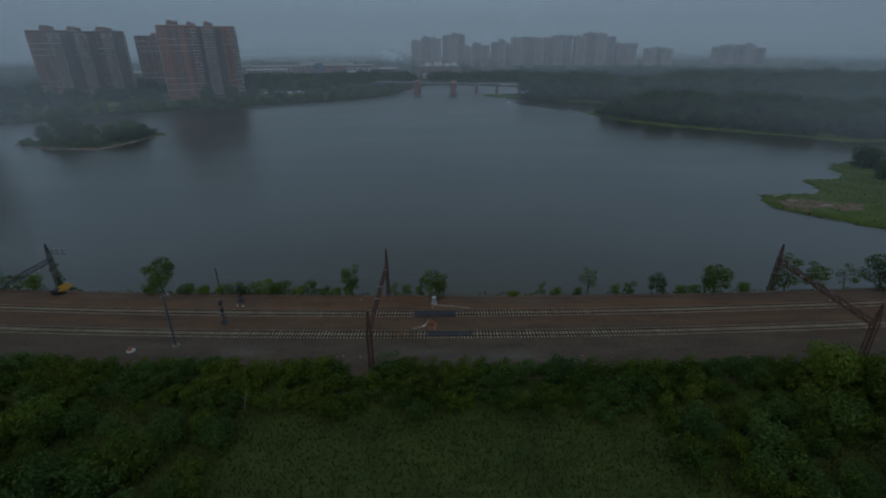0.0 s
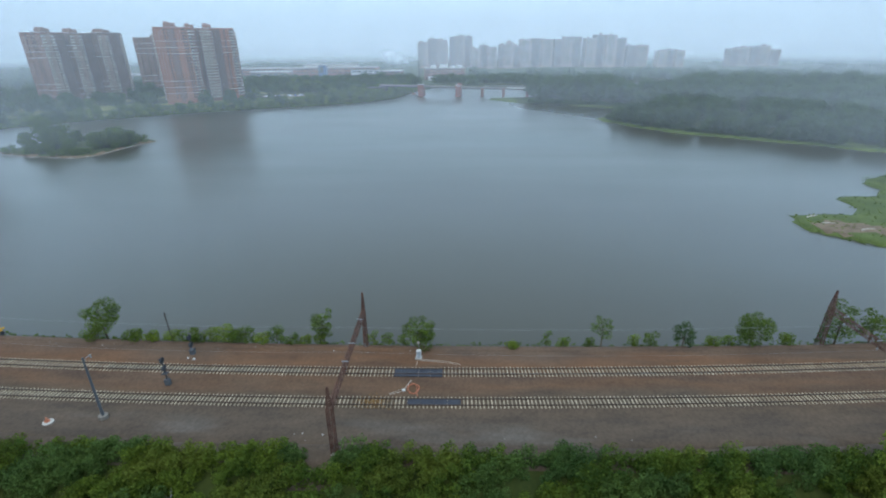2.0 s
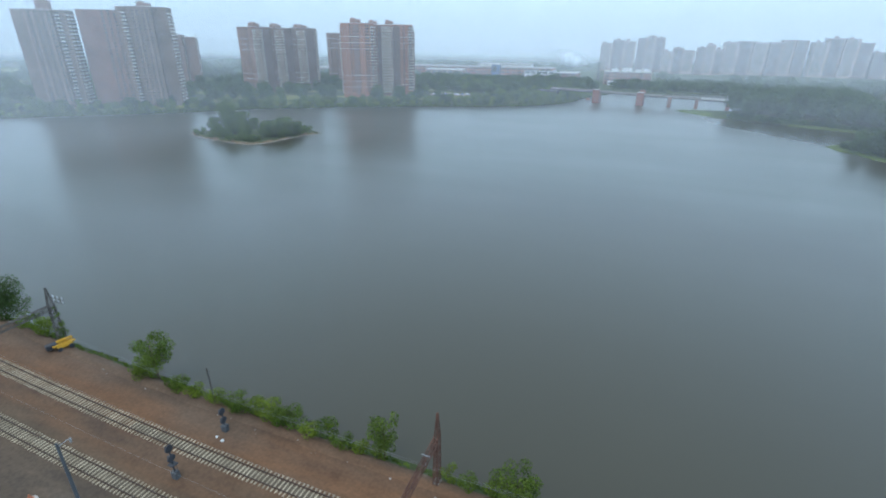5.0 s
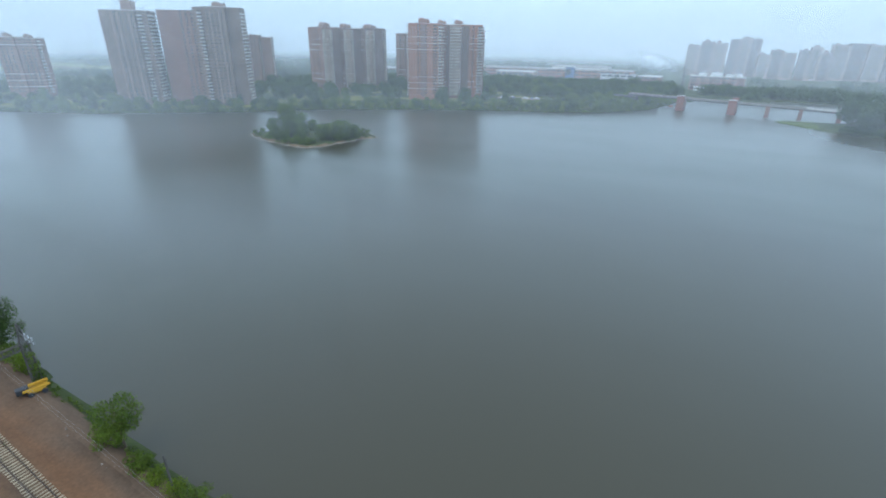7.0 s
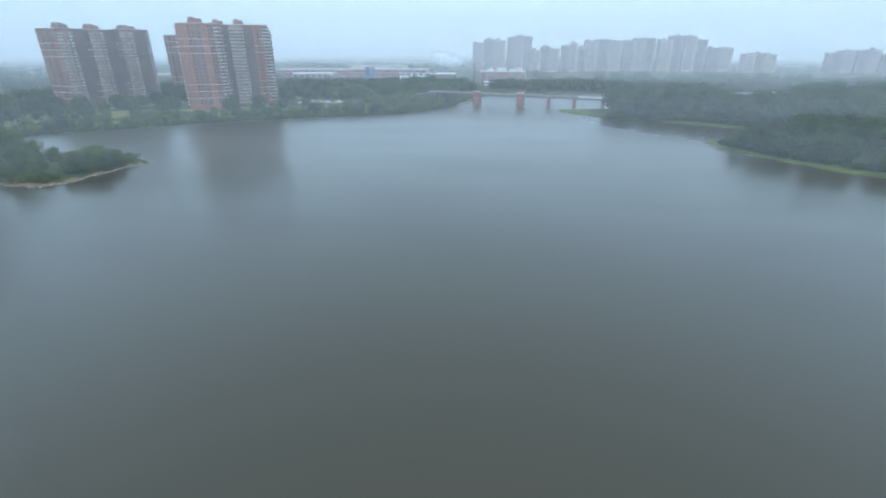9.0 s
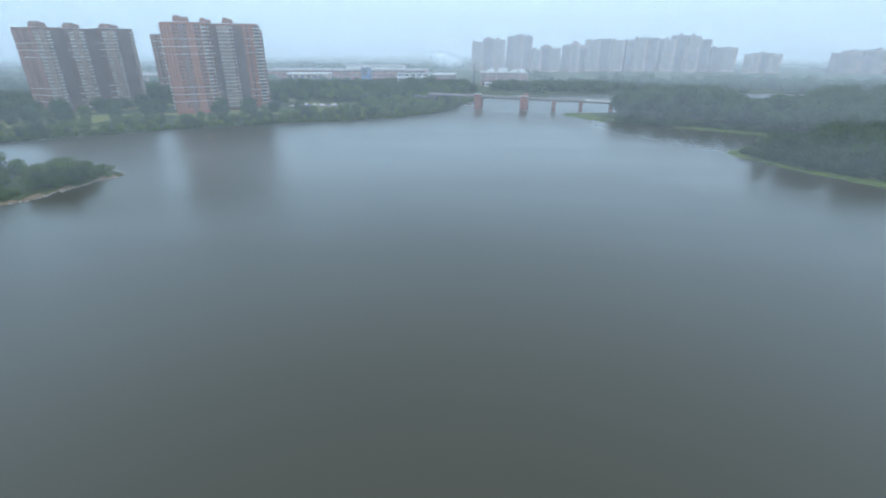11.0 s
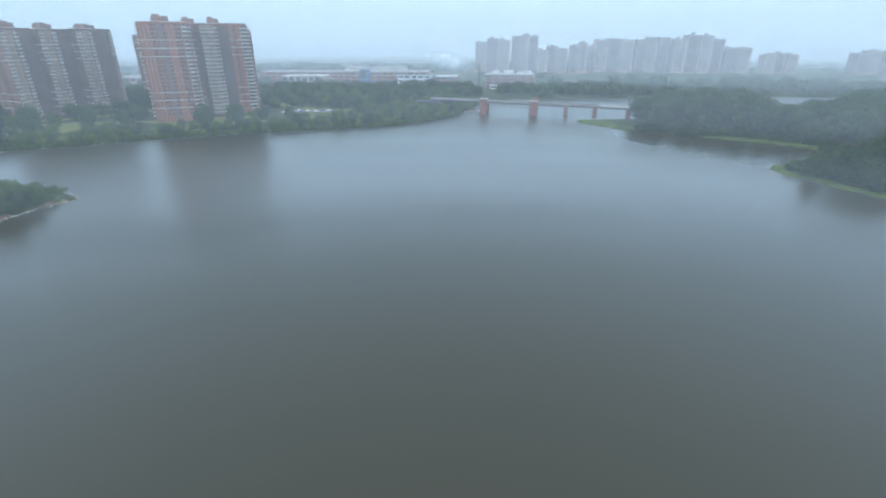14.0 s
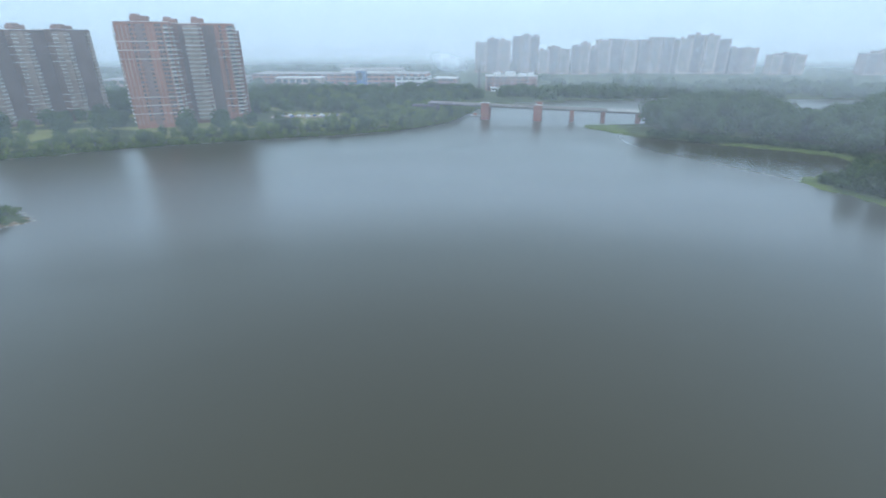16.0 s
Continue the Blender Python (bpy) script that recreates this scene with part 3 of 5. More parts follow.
def track(y0, label):
    tr = thing("railway_track", label, "railway track", group="railway tracks")
    for s in (-0.75, 0.75):
        put("rail", rail_mesh(y0 + s), tr, "rusty steel rail")
    TV = np.array([v.co for v in TIE.vertices])
    TF = np.array([list(p.vertices) for p in TIE.polygons])
    V, F = [], []
    for i in range(-450, 451):
        x = i * TIE_STEP
        turn = math.atan(2 * 0.00037 * x + 0.011) + 0.012 * math.sin(i * 2.7)
        m = Matrix.Translation((x + 0.03 * math.sin(i * 1.9), y0 + rail_line(x) + 0.03 * math.sin(i * 5.1), RAIL_Z + 0.012)) @ Matrix.Rotation(turn, 4, "Z")
        if -150 <= i < 150:
            put("tie", TIE, tr, at=m)
        else:
            F.append(TF + len(V) * len(TV))
            V.append(np.array([m @ Vector(v) for v in TV]))
    rest = put("tie_rows", fast_mesh("tie_rows", np.concatenate(V), np.concatenate(F), M_TIE), tr)
    tagged(rest, "weathered concrete ties farther along", kind="stuff")
    return tr


track(NEAR, "railway track on pale concrete ties beside the service road")
track(FAR, "railway track on pale concrete ties beside the lake bank")


M_FOULED = mat("fouled_ballast", (0.06, 0.047, 0.034), (0.125, 0.10, 0.072), 0.95, 0.3, 7, 0.4)
for y0, x0, x1 in ((NEAR, -300, -36), (NEAR, -30, -18), (FAR, -60, -24)):
    fouled = strip("fouled_ballast", [y0 - 0.68, y0 - 0.4, y0, y0 + 0.35, y0 + 0.68], [3.01, 3.055, 3.075, 3.05, 3.01], M_FOULED, x0, x1)
    tagged(new("fouled_ballast", fouled), "pale dusty fouled ballast packed between the rails", "ballast", kind="structure")


# ---- lattice steelwork ----
def lattice(parent, a0, a1, wa, wb, n, along, material, r=0.05):
    """A four-chord lattice from a0 to a1, of width wa at the start and wb at the end, laced on four sides."""
    a0, a1 = Vector(a0), Vector(a1)
    u, v = (Vector((1, 0, 0)), Vector((0, 1, 0))) if along == "z" else (Vector((1, 0, 0)), Vector((0, 0, 1)))
    def corner(k, f):
        sx, sy = ((-1, -1), (1, -1), (1, 1), (-1, 1))[k % 4]
        w = wa + (wb - wa) * f
        return a0.lerp(a1, f) + (u * sx * w[0] + v * sy * w[1]) / 2
    for k in range(4):
        bm = bmesh.new()
        rod(bm, corner(k, 0), corner(k, 1), r * 1.5, r * 1.5, 4)
        part("leg" if along == "z" else "chord", bm, material, parent)
    for k in range(4):
        for i in range(n):
            f0, f1 = i / n, (i + 1) / n
            a, b = (corner(k, f0), corner(k + 1, f1)) if i % 2 == 0 else (corner(k + 1, f0), corner(k, f1))
            rods("diagonal", [(a, b)], r * 0.8, material, parent)
            rods("batten", [(corner(k, f1), corner(k + 1, f1))], r * 0.8, material, parent)


def insulator(parent, a, b):
    a, b = Vector(a), Vector(b)
    bm = bmesh.new()
    rod(bm, a, b, 0.03, 0.03, 6)
    for i in range(5):
        p = a.lerp(b, (i + 0.5) / 5)
        d = (b - a).normalized() * 0.05
        rod(bm, p - d, p + d, 0.13, 0.09, 8)
    return part("insulator", bm, M_CERAMIC, parent, "pale ceramic insulator string")


def portal(x, material, label, far_y=98.9, near_y=72.2, crossarm=False):
    by = bend(x) * 1.05
    p = thing("catenary_portal", label, "catenary portal", pose(x, by, 0), "catenary portals")
    for y in (far_y, near_y):
        wide = Vector((0.6, 1.3)) if y == far_y else Vector((0.75, 0.9))
        lattice(p, (0, y, 2.6), (0, y, 11.2), wide, wide * 0.72 if y == far_y else wide, 9, "z", material, 0.065)
        lattice(p, (0, y, 11.2), (0, y, 14.6), wide * 0.72 if y == far_y else wide * 0.8, Vector((0.14, 0.14)), 4, "z", material, 0.055)
        bm = bmesh.new()
        box(bm, -0.45, 0.45, y - 0.8, y + 0.8, 2.3, 2.98, 0.06)
        part("footing", bm, M_FOOT, p, "dirty concrete footing")
    lattice(p, (0, near_y + 0.3, 10.6), (0, far_y - 0.3, 10.6), Vector((0.5, 1.0)), Vector((0.5, 1.0)), 20, "y", material, 0.055)
    # insulators that carry the wires, and pale cross bars on the beam
    for y in (95.2, 87.6, 82.6):
        insulator(p, (0, y, 10.1), (0, y, 9.4))
        bm = bmesh.new()
        box(bm, -0.55, 0.55, y - 0.05, y + 0.05, 11.12, 11.24, 0.02)
        part("cross_bar", bm, M_GREY, p, "pale cross bar")
    if crossarm:
        for z in (12.9, 12.2):
            bm = bmesh.new()
            box(bm, 0, 4.2, far_y - 0.06, far_y + 0.06, z - 0.06, z + 0.06)
            part("arm", bm, material, p)
            for x in (1.6, 2.8, 4.0):
                insulator(p, (x, far_y, z + 0.06), (x, far_y, z + 0.6))
    return p


portal(-13.6, M_RUST, "rust-brown lattice steel catenary portal spanning both railway tracks")
portal(74.8, M_RUST, "rust-brown lattice steel catenary portal behind lineside trees")
portal(-92.0, M_STEEL_DARK, "dark lattice steel catenary portal with creeper on its mast", crossarm=True)


def wire(y, z, sag, label):
    spans = [-180.0, -92.0, -13.6, 74.8, 160.0]
    cu = bpy.data.curves.new("wire", "CURVE")
    cu.dimensions, cu.bevel_depth, cu.bevel_resolution = "3D", 0.011, 1
    pts = []
    for a, b in zip(spans, spans[1:]):
        for i in range(12):
            f = i / 12
            x = a + (b - a) * f
            pts.append((x, y + bend(a) * (1 - f) + bend(b) * f, z - sag * 4 * f * (1 - f)))
    sp = cu.splines.new("POLY")
    sp.points.add(len(pts) - 1)
    for q, c in zip(sp.points, pts):
        q.co = (*c, 1)
    cu.materials.append(M_WIRE)
    return tagged(new("overhead_wire", cu), label, "overhead wire", "overhead wires")


wire(95.1, 9.4, 0.8, "thin sagging feeder wire between track and lake bank")
wire(95.5, 9.3, 0.7, "second thin feeder wire between track and lake bank")
wire(87.6, 9.4, 1.0, "thin sagging wire hung between the two tracks")
wire(82.6, 9.4, 0.8, "thin sagging wire over the railway track")

# ---- trees ----
def quads(rng, centres, radii, per_area, size, flat=0.8, inner=0.55, loose=0.55):
    """Leaf clumps spread through the shells of lobes."""
    out = []
    for c, r in zip(centres, radii):
        n = max(8, int(4 * math.pi * r * r / (size * size) * per_area))
        d = rng.normal(size=(n, 3))
        d /= np.linalg.norm(d, axis=1)[:, None]
        rad = r * (inner + (1.05 - inner) * rng.random((n, 1)) ** 0.6)
        p = np.array(c) + d * rad * np.array([1, 1, flat])
        nrm = d + rng.normal(size=(n, 3)) * loose + np.array([0, 0, 0.25])
        nrm /= np.linalg.norm(nrm, axis=1)[:, None]
        a = np.cross(nrm, rng.normal(size=(n, 3)))
        a /= np.linalg.norm(a, axis=1)[:, None] + 1e-9
        b = np.cross(nrm, a)
        s = size * (0.55 + 0.7 * rng.random((n, 1)))
        out.append(np.stack([p + a * s * 0.5, p + b * s * 0.44, p - a * s * 0.5, p - b * s * 0.44], 1))
    Q = np.concatenate(out)
    return Q.reshape(-1, 3)


def leaf_mesh(name, V, material):
    return fast_mesh(name, V, np.arange(len(V)).reshape(-1, 4), material)


def lobes(rng, r, h, n, low=0.3, big=0.0):
    """Lobes of a crown of radius r and height h above the ground."""
    cs, rs = [], []
    for i in range(n):
        a = i * 2.4 + rng.random()
        f = rng.random() ** 0.7
        z = h * (low + (0.95 - low) * (i + 0.5) / n)
        lim = math.sqrt(max(0.08, 1 - ((z / h - (low + 0.35)) / (1.02 - low - 0.15)) ** 2 * 0.9))
        rr = r * (0.34 + big + 0.2 * rng.random())
        q = max(0.0, (r - rr) * lim) * (0.35 + 0.65 * f)
        cs.append((q * math.cos(a), q * math.sin(a), min(z, h - rr * 0.7)))
        rs.append(rr)
    return cs, rs


def tree_meshes(seed, r, h, size=0.27, n=10, low=0.3, leaf=None, dens=0.8, lean=0.0, big=0.0):
    rng = np.random.default_rng(seed)
    cs, rs = lobes(rng, r, h, n, low, big)
    crown = leaf_mesh("crown", quads(rng, cs, rs, dens, size), leaf or M_LEAF)
    bm = bmesh.new()
    t = max(0.07, h * 0.018)
    knee, top = Vector((lean * 0.3, 0, h * low * 0.9)), Vector((lean, 0, h * 0.75))
    rod(bm, (0, 0, -0.4), knee, t * 1.3, t, 7)
    rod(bm, knee, top, t, t * 0.35, 6)
    for c in cs[: min(8, len(cs))]:
        f = min(0.9, max(0.05, (c[2] - knee.z) / max(0.1, top.z - knee.z) * 0.6))
        rod(bm, knee.lerp(top, f), c, t * 0.5, t * 0.15, 5)
    return crown, to_mesh("trunk", bm, M_BARK)


def tree(x, y, z, seed, r, h, label, group="lineside trees", **kw):
    crown, trunk = tree_meshes(seed, r, h, **kw)
    ob = thing("tree", label, "tree", pose(x, y, z, 0, 0, seed * 47 % 360), group)
    put("trunk", trunk, ob, "brown bark")
    put("crown", crown, ob)
    return ob


def ground_z(x, y):
    return float(height(np.array([x]), np.array([y]))[0])


for i, (x, y, top, w, kw) in enumerate((
        (-67.4, 102.0, 10.8, 7.0, dict(n=13, low=0.34, big=-0.1, lean=0.8)), (-22.3, 100.8, 9.4, 4.4, dict(n=13, low=0.3, big=-0.08)), (-3.0, 99.6, 8.6, 6.2, dict(n=14, low=0.2, big=-0.1)),
        (32.2, 99.8, 9.3, 4.6, dict(n=10, low=0.4, dens=0.5, big=-0.1)), (48.2, 100.3, 7.6, 4.4, dict(n=12, low=0.1, leaf=M_LEAF_DARK, big=-0.08)), (61.8, 101.3, 9.4, 6.6, dict(n=16, low=0.15, big=-0.1)),
        (79.2, 102.8, 11.0, 5.2, dict(n=14, low=0.2, big=-0.1)), (86.0, 103.0, 8.8, 5.4, dict(n=12, low=0.3, big=-0.1)), (92.0, 101.6, 9.2, 5.0, dict(n=9, low=0.35, dens=0.5, big=-0.16, lean=1.2)),
        (100.5, 102.0, 11.4, 8.0, dict(n=11, low=0.2, leaf=M_LEAF_DARK)), (-114.0, 104.8, 10.6, 8.7, dict(n=10, low=0.25, leaf=M_LEAF_DARK)))):
    tree(x, y, max(1.0, ground_z(x, y)), 11 + i, w * 0.62, top - max(1.0, ground_z(x, y)), "leafy green tree at the edge of the lake bank", **kw)

# low bushes along the bank
for i, (x, y, top, w) in enumerate((
        (-49.5, 101.0, 5.2, 4.0), (-45.5, 101.2, 5.0, 3.6), (-42.6, 101.0, 6.2, 4.2), (-38.2, 101.0, 5.6, 4.8), (-32.0, 101.0, 5.7, 3.6), (-12.4, 99.8, 5.7, 2.5), (-9.2, 99.4, 5.4, 2.8),
        (-6.3, 100.0, 5.0, 2.6), (14.9, 99.0, 4.0, 2.8), (21.6, 99.9, 5.7, 2.3), (25.0, 100.2, 4.4, 2.8), (38.6, 100.6, 4.9, 2.6), (42.0, 100.5, 5.4, 3.0), (54.0, 101.0, 4.4, 3.6),
        (69.0, 101.8, 4.6, 3.4), (-61.0, 100.4, 4.8, 4.0), (-69.5, 100.6, 5.0, 4.4), (-52.5, 100.0, 5.0, 3.4), (-47.4, 99.6, 4.9, 3.0), (-40.2, 100.0, 5.4, 3.6), (-34.4, 99.8, 5.0, 3.4), (-28.6, 99.6, 4.8, 3.2), (-26.0, 100.2, 4.4, 2.8), (-57.0, 100.2, 4.6, 3.6), (30.0, 100.0, 4.4, 2.4), (57.5, 101.2, 4.5, 3.0), (-99.0, 103.0, 6.2, 5.0), (-105.0, 103.6, 5.6, 4.4), (-23.0, 100.4, 4.6, 2.6))):
    g = max(1.0, ground_z(x, y))
    crown, trunk = tree_meshes(60 + i, w * 0.6, (top - g) * 1.05, size=0.24, n=6, low=0.12, leaf=(M_LEAF, M_SHRUB, M_LEAF_LIGHT)[i % 3])
    ob = thing("bush", "round leafy green bush on the lake bank", "bush", pose(x, y, g), "bank bushes")
    put("stem", trunk, ob)
    put("crown", crown, ob)


def thicket(name, label, category, spots, material, size, dens=0.7, lo=0.12, nl=6, far=False):
    """Many plants nobody could count, in one mesh. spots: x, y, radius, height."""
    rng = np.random.default_rng(len(spots))
    V = []
    zs = height(np.array([s[0] for s in spots]), np.array([s[1] for s in spots]))
    for (x, y, r, h), z in zip(spots, zs):
        cs, rs = lobes(rng, r, h, nl, lo, 0.16 if far else 0.0)
        V.append(quads(rng, [(c[0] + x, c[1] + y, c[2] + max(z, 0.0)) for c in cs], rs, dens, size, inner=0.8 if far else 0.55, loose=0.22 if far else 0.55))
    ob = new(name, leaf_mesh(name, np.concatenate(V), material))
    return tagged(ob, label, category, kind="stuff")


rnd = random.Random(5)
# weeds along the edge of the bank
spots = []
for i in range(330):
    x = -150 + i * 0.9 + rnd.uniform(-0.4, 0.4)
    if rnd.random() < 0.12 and -20 < x < 60:
        continue
    spots.append((x, 99.4 + bend(x) + rnd.uniform(0, 2.2), rnd.uniform(0.35, 0.9), rnd.uniform(0.4, 1.3)))
thicket("bank_weeds", "low green weeds and vines along the lake bank", "weeds", spots, M_LEAF, 0.22, nl=3)

# thicket on the near embankment
spots = []
for i in range(1250):
    x = rnd.uniform(-125, 125)
    y = 71.2 + bend(x) * 0.8 - abs(rnd.gauss(0, 5.0)) - (0.8 if -19 < x < -12 else 0)
    if y < (62 + 1.5 * math.sin(x * 0.4) if -45 < x < 30 else 57) or (-18 < x < -13.5 and y > 68) or (-60 < x < -48 and y < 63):
        continue
    spots.append((x, y, rnd.uniform(1.1, 2.1), rnd.uniform(2.0, 3.8)))
spots += [(-10.2, 70.6, 2.2, 5.2), (-8.2, 69.6, 2.0, 4.2)]
spots += [(x, 70.5 + bend(x) * 0.8 + rnd.uniform(-0.5, 0.4), rnd.uniform(0.9, 1.5), rnd.uniform(1.2, 2.2)) for x in (-125 + 1.15 * k for k in range(218)) if not -17.5 < x < -13]
for material, label, pick in ((M_SHRUB, "dense green shrub thicket on the railway embankment", lambda v: v > -0.25 and v < 0.45), (M_SHRUB_COOL, "dense blue-green shrub thicket on the railway embankment", lambda v: v <= -0.25),
                              (M_SHRUB_OLIVE, "dense olive-green shrub thicket on the railway embankment", lambda v: v >= 0.45)):
    thicket("shrub_thicket", label, "shrubs", [q for q in spots if pick(float(wobble(q[0] + 9, q[1] * 1.7, 0.19)))], material, 0.27, 0.7)
spots = []
for i in range(260):
    x, y = rnd.uniform(-110, 115), rnd.uniform(20, 60)
    edge = 8 * math.sin(x * 0.09) + 3 * math.sin(x * 0.31)
    if (-26 < x < 44 and y > 36 + edge * 0.3) or (x < -26 and y > 46 + edge * 0.4):
        continue
    spots.append((x, y, rnd.uniform(2.2, 4.2), rnd.uniform(3.5, 7.5)))
side_spots = [(rnd.uniform(-78, -34), rnd.uniform(43, 61), rnd.uniform(2.0, 3.8), rnd.uniform(2.6, 5.0)) for _ in range(46)]
side_spots += [(rnd.uniform(34, 72), rnd.uniform(42, 63), rnd.uniform(2.0, 3.8), rnd.uniform(2.8, 5.6)) for _ in range(40)]
thicket("meadow_shrubs", "rounded green shrubs at the edges of the meadow", "shrubs", side_spots[::2], M_SHRUB, 0.3, 0.7, 0.08, 8)
thicket("meadow_shrubs", "rounded blue-green shrubs at the edges of the meadow", "shrubs", side_spots[1::2], M_SHRUB_COOL, 0.3, 0.7, 0.08, 8)
thicket("lowland_trees", "dense dark green trees below the railway embankment", "trees", spots, M_SHRUB_COOL, 0.5, 0.8, nl=8)
for i, (x, y, r, h) in enumerate(((64, 68.5, 4.6, 8.6), (72, 66, 4.5, 8.5), (58, 60, 4.5, 7.0), (84, 68, 5.0, 9.5), (-62, 58, 4.2, 6.5), (-45, 52, 4.0, 6.5), (-80, 57, 4.5, 7.0))):
    tree(x, y, ground_z(x, y), 200 + i, r, h, "broad green tree beside the railway embankment", "embankment trees", n=13, low=0.15, size=0.42, leaf=(M_LEAF_LIGHT, M_SHRUB, M_LEAF)[i % 3])
# meadow grass tufts
rng = np.random.default_rng(9)
n = 44000
P = np.stack([rng.uniform(-100, 70, n), rng.uniform(36, 66, n)], 1)
pz = height(P[:, 0], P[:, 1])
a = rng.uniform(0, 6.28, n)
L, W = rng.uniform(0.25, 0.6, n), rng.uniform(0.04, 0.11, n)
base = np.stack([P[:, 0], P[:, 1], pz - 0.05], 1)
side = np.stack([np.cos(a) * W, np.sin(a) * W, np.zeros(n)], 1)
tip = base + np.stack([rng.normal(0, 0.2, n), rng.normal(0, 0.2, n), L], 1)
tagged(new("meadow_grass", leaf_mesh("meadow_grass", np.stack([base - side, base + side, tip + side * 0.3, tip - side * 0.3], 1).reshape(-1, 3), foliage("grass_blade", (0.030, 0.050, 0.009), (0.064, 0.086, 0.016), 0.1))), "rank dark green meadow grass", "grass", kind="stuff")


for x, y, lean in ((-33.6, 63.5, 25), (-29.0, 63.2, -30)):
    bm = bmesh.new()
    g = ground_z(x, y)
    tall = 4.6 if x < -30 else 2.2
    tipv = Vector((math.tan(radians(lean)) * tall * 0.5, 0.3, tall))
    rod(bm, (0, 0, -0.2), tipv * 0.55, 0.09, 0.07, 6)
    rod(bm, tipv * 0.55, tipv, 0.07, 0.025, 6)
    rod(bm, tipv * 0.5, tipv * 0.5 + Vector((-0.5, 0.1, 0.9)), 0.05, 0.02, 5)
    rod(bm, tipv * 0.7, tipv * 0.7 + Vector((0.5, -0.2, 0.5)), 0.04, 0.015, 5)
    ob = new("dead_branch", to_mesh("dead_branch", bm, M_FOOT))
    ob.matrix_basis = pose(x, y, g)
    tagged(ob, "bare bleached dead branch standing in the thicket", "branch", "dead branches")


# ---- far woods ----
def fill(poly, n, rmin, rmax, hmin, hmax, seed, keep=None):
    q = np.random.default_rng(seed)
    P = np.array(poly, float)
    got = []
    while len(got) < n:
        X, Y = q.uniform(P[:, 0].min(), P[:, 0].max(), 1500), q.uniform(P[:, 1].min(), P[:, 1].max(), 1500)
        ok = signed(poly, X, Y) < 0
        if keep is not None:
            ok &= keep(X, Y)
        for x, y in zip(X[ok], Y[ok]):
            r = q.uniform(rmin, rmax)
            got.append((x, y, r, hmin + (hmax - hmin) * (0.4 * q.random() + 0.6 * (r - rmin) / (rmax - rmin))))
    return got[:n]


def dry(margin):
    return lambda x, y: signed(LAKE, x, y) > margin


def notch(trees):
    """A low gap in the wood through which the river behind it shows."""
    got = []
    for x, y, r, h in trees:
        lo, hi = 40 + (y - 300) * 0.50, 68 + (y - 300) * 0.58
        u = (x - lo) / (hi - lo)
        if y > 430 and -0.35 < u < 1.35:
            h = min(h, 24.0 - (y - 450) * 0.125 + 30 * abs(u - 0.55) ** 2.2 + 3 * math.sin(x * 0.31))
            if h < 4:
                continue
            r = min(r, max(3.0, h * 0.5))
        got.append((x, y, r, h))
    return got


WOOD = [(74, 512), (96, 500), (142, 476), (168, 445), (190, 435), (260, 430), (420, 420), (520, 480), (520, 640), (300, 655), (160, 645), (98, 628), (86, 600), (80, 560)]
thicket("far_woods", "hazy dense wood on the far shore", "woods", notch(fill(WOOD, 560, 5.5, 10.5, 11, 21, 1, dry(6.5))), M_LEAF_DARK, 1.25, 0.85, 0.3, 8, far=True)
POINT = [(118, 410), (160, 428), (185, 445), (300, 432), (420, 420), (420, 340), (330, 285), (245, 292), (212, 312), (160, 348), (138, 370), (126, 388), (120, 400)]
thicket("point_woods", "dense green wood on the grassy point", "woods", fill(POINT, 360, 4, 8.5, 7, 17, 2, dry(5)), M_LEAF_DARK, 0.85, 0.85, 0.25, 8, far=True)
LEFTBANK = [(-62, 590), (-80, 556), (-100, 531), (-133, 508), (-165, 494), (-190, 481), (-224, 464), (-250, 449), (-270, 431), (-292, 418), (-322, 392), (-342, 365), (-376, 336),
            (-410, 308), (-436, 286), (-525, 250), (-640, 215), (-650, 245), (-540, 275), (-445, 310), (-395, 355), (-350, 395), (-300, 440), (-262, 465), (-228, 482), (-190, 505), (-150, 540), (-120, 600), (-70, 640)]
bank = fill(LEFTBANK, 600, 2.2, 5.4, 2.2, 9.5, 3, dry(0.5))
thicket("bank_woods", "green trees and bushes along the far bank", "woods", bank[:250], M_LEAF, 0.75, 0.75, 0.02, 7, far=True)
thicket("bank_woods", "dark green round trees along the far bank", "woods", bank[250:430], M_LEAF_DARK, 0.75, 0.8, 0.02, 7, far=True)
thicket("bank_woods", "yellow-green bushes along the far bank", "woods", [(x, y, r * 0.8, h * 0.6) for x, y, r, h in bank[430:]], M_LEAF_LIGHT, 0.7, 0.75, 0.02, 6, far=True)
FRINGE = [(-50, 600), (-60, 560), (-96, 518), (-165, 482), (-249, 436), (-337, 352), (-405, 294), (-520, 234), (-520, 262), (-400, 325), (-330, 395), (-240, 465), (-150, 510), (-80, 580)]
thicket("bank_fringe", "low bushes overhanging the far waterline", "bushes", fill(FRINGE, 620, 1.1, 2.4, 1.2, 4.0, 41, lambda x, y: (signed(LAKE, x, y) > -0.6) & (signed(LAKE, x, y) < 3.0)), M_LEAF, 0.6, 0.7, 0.02, 4)


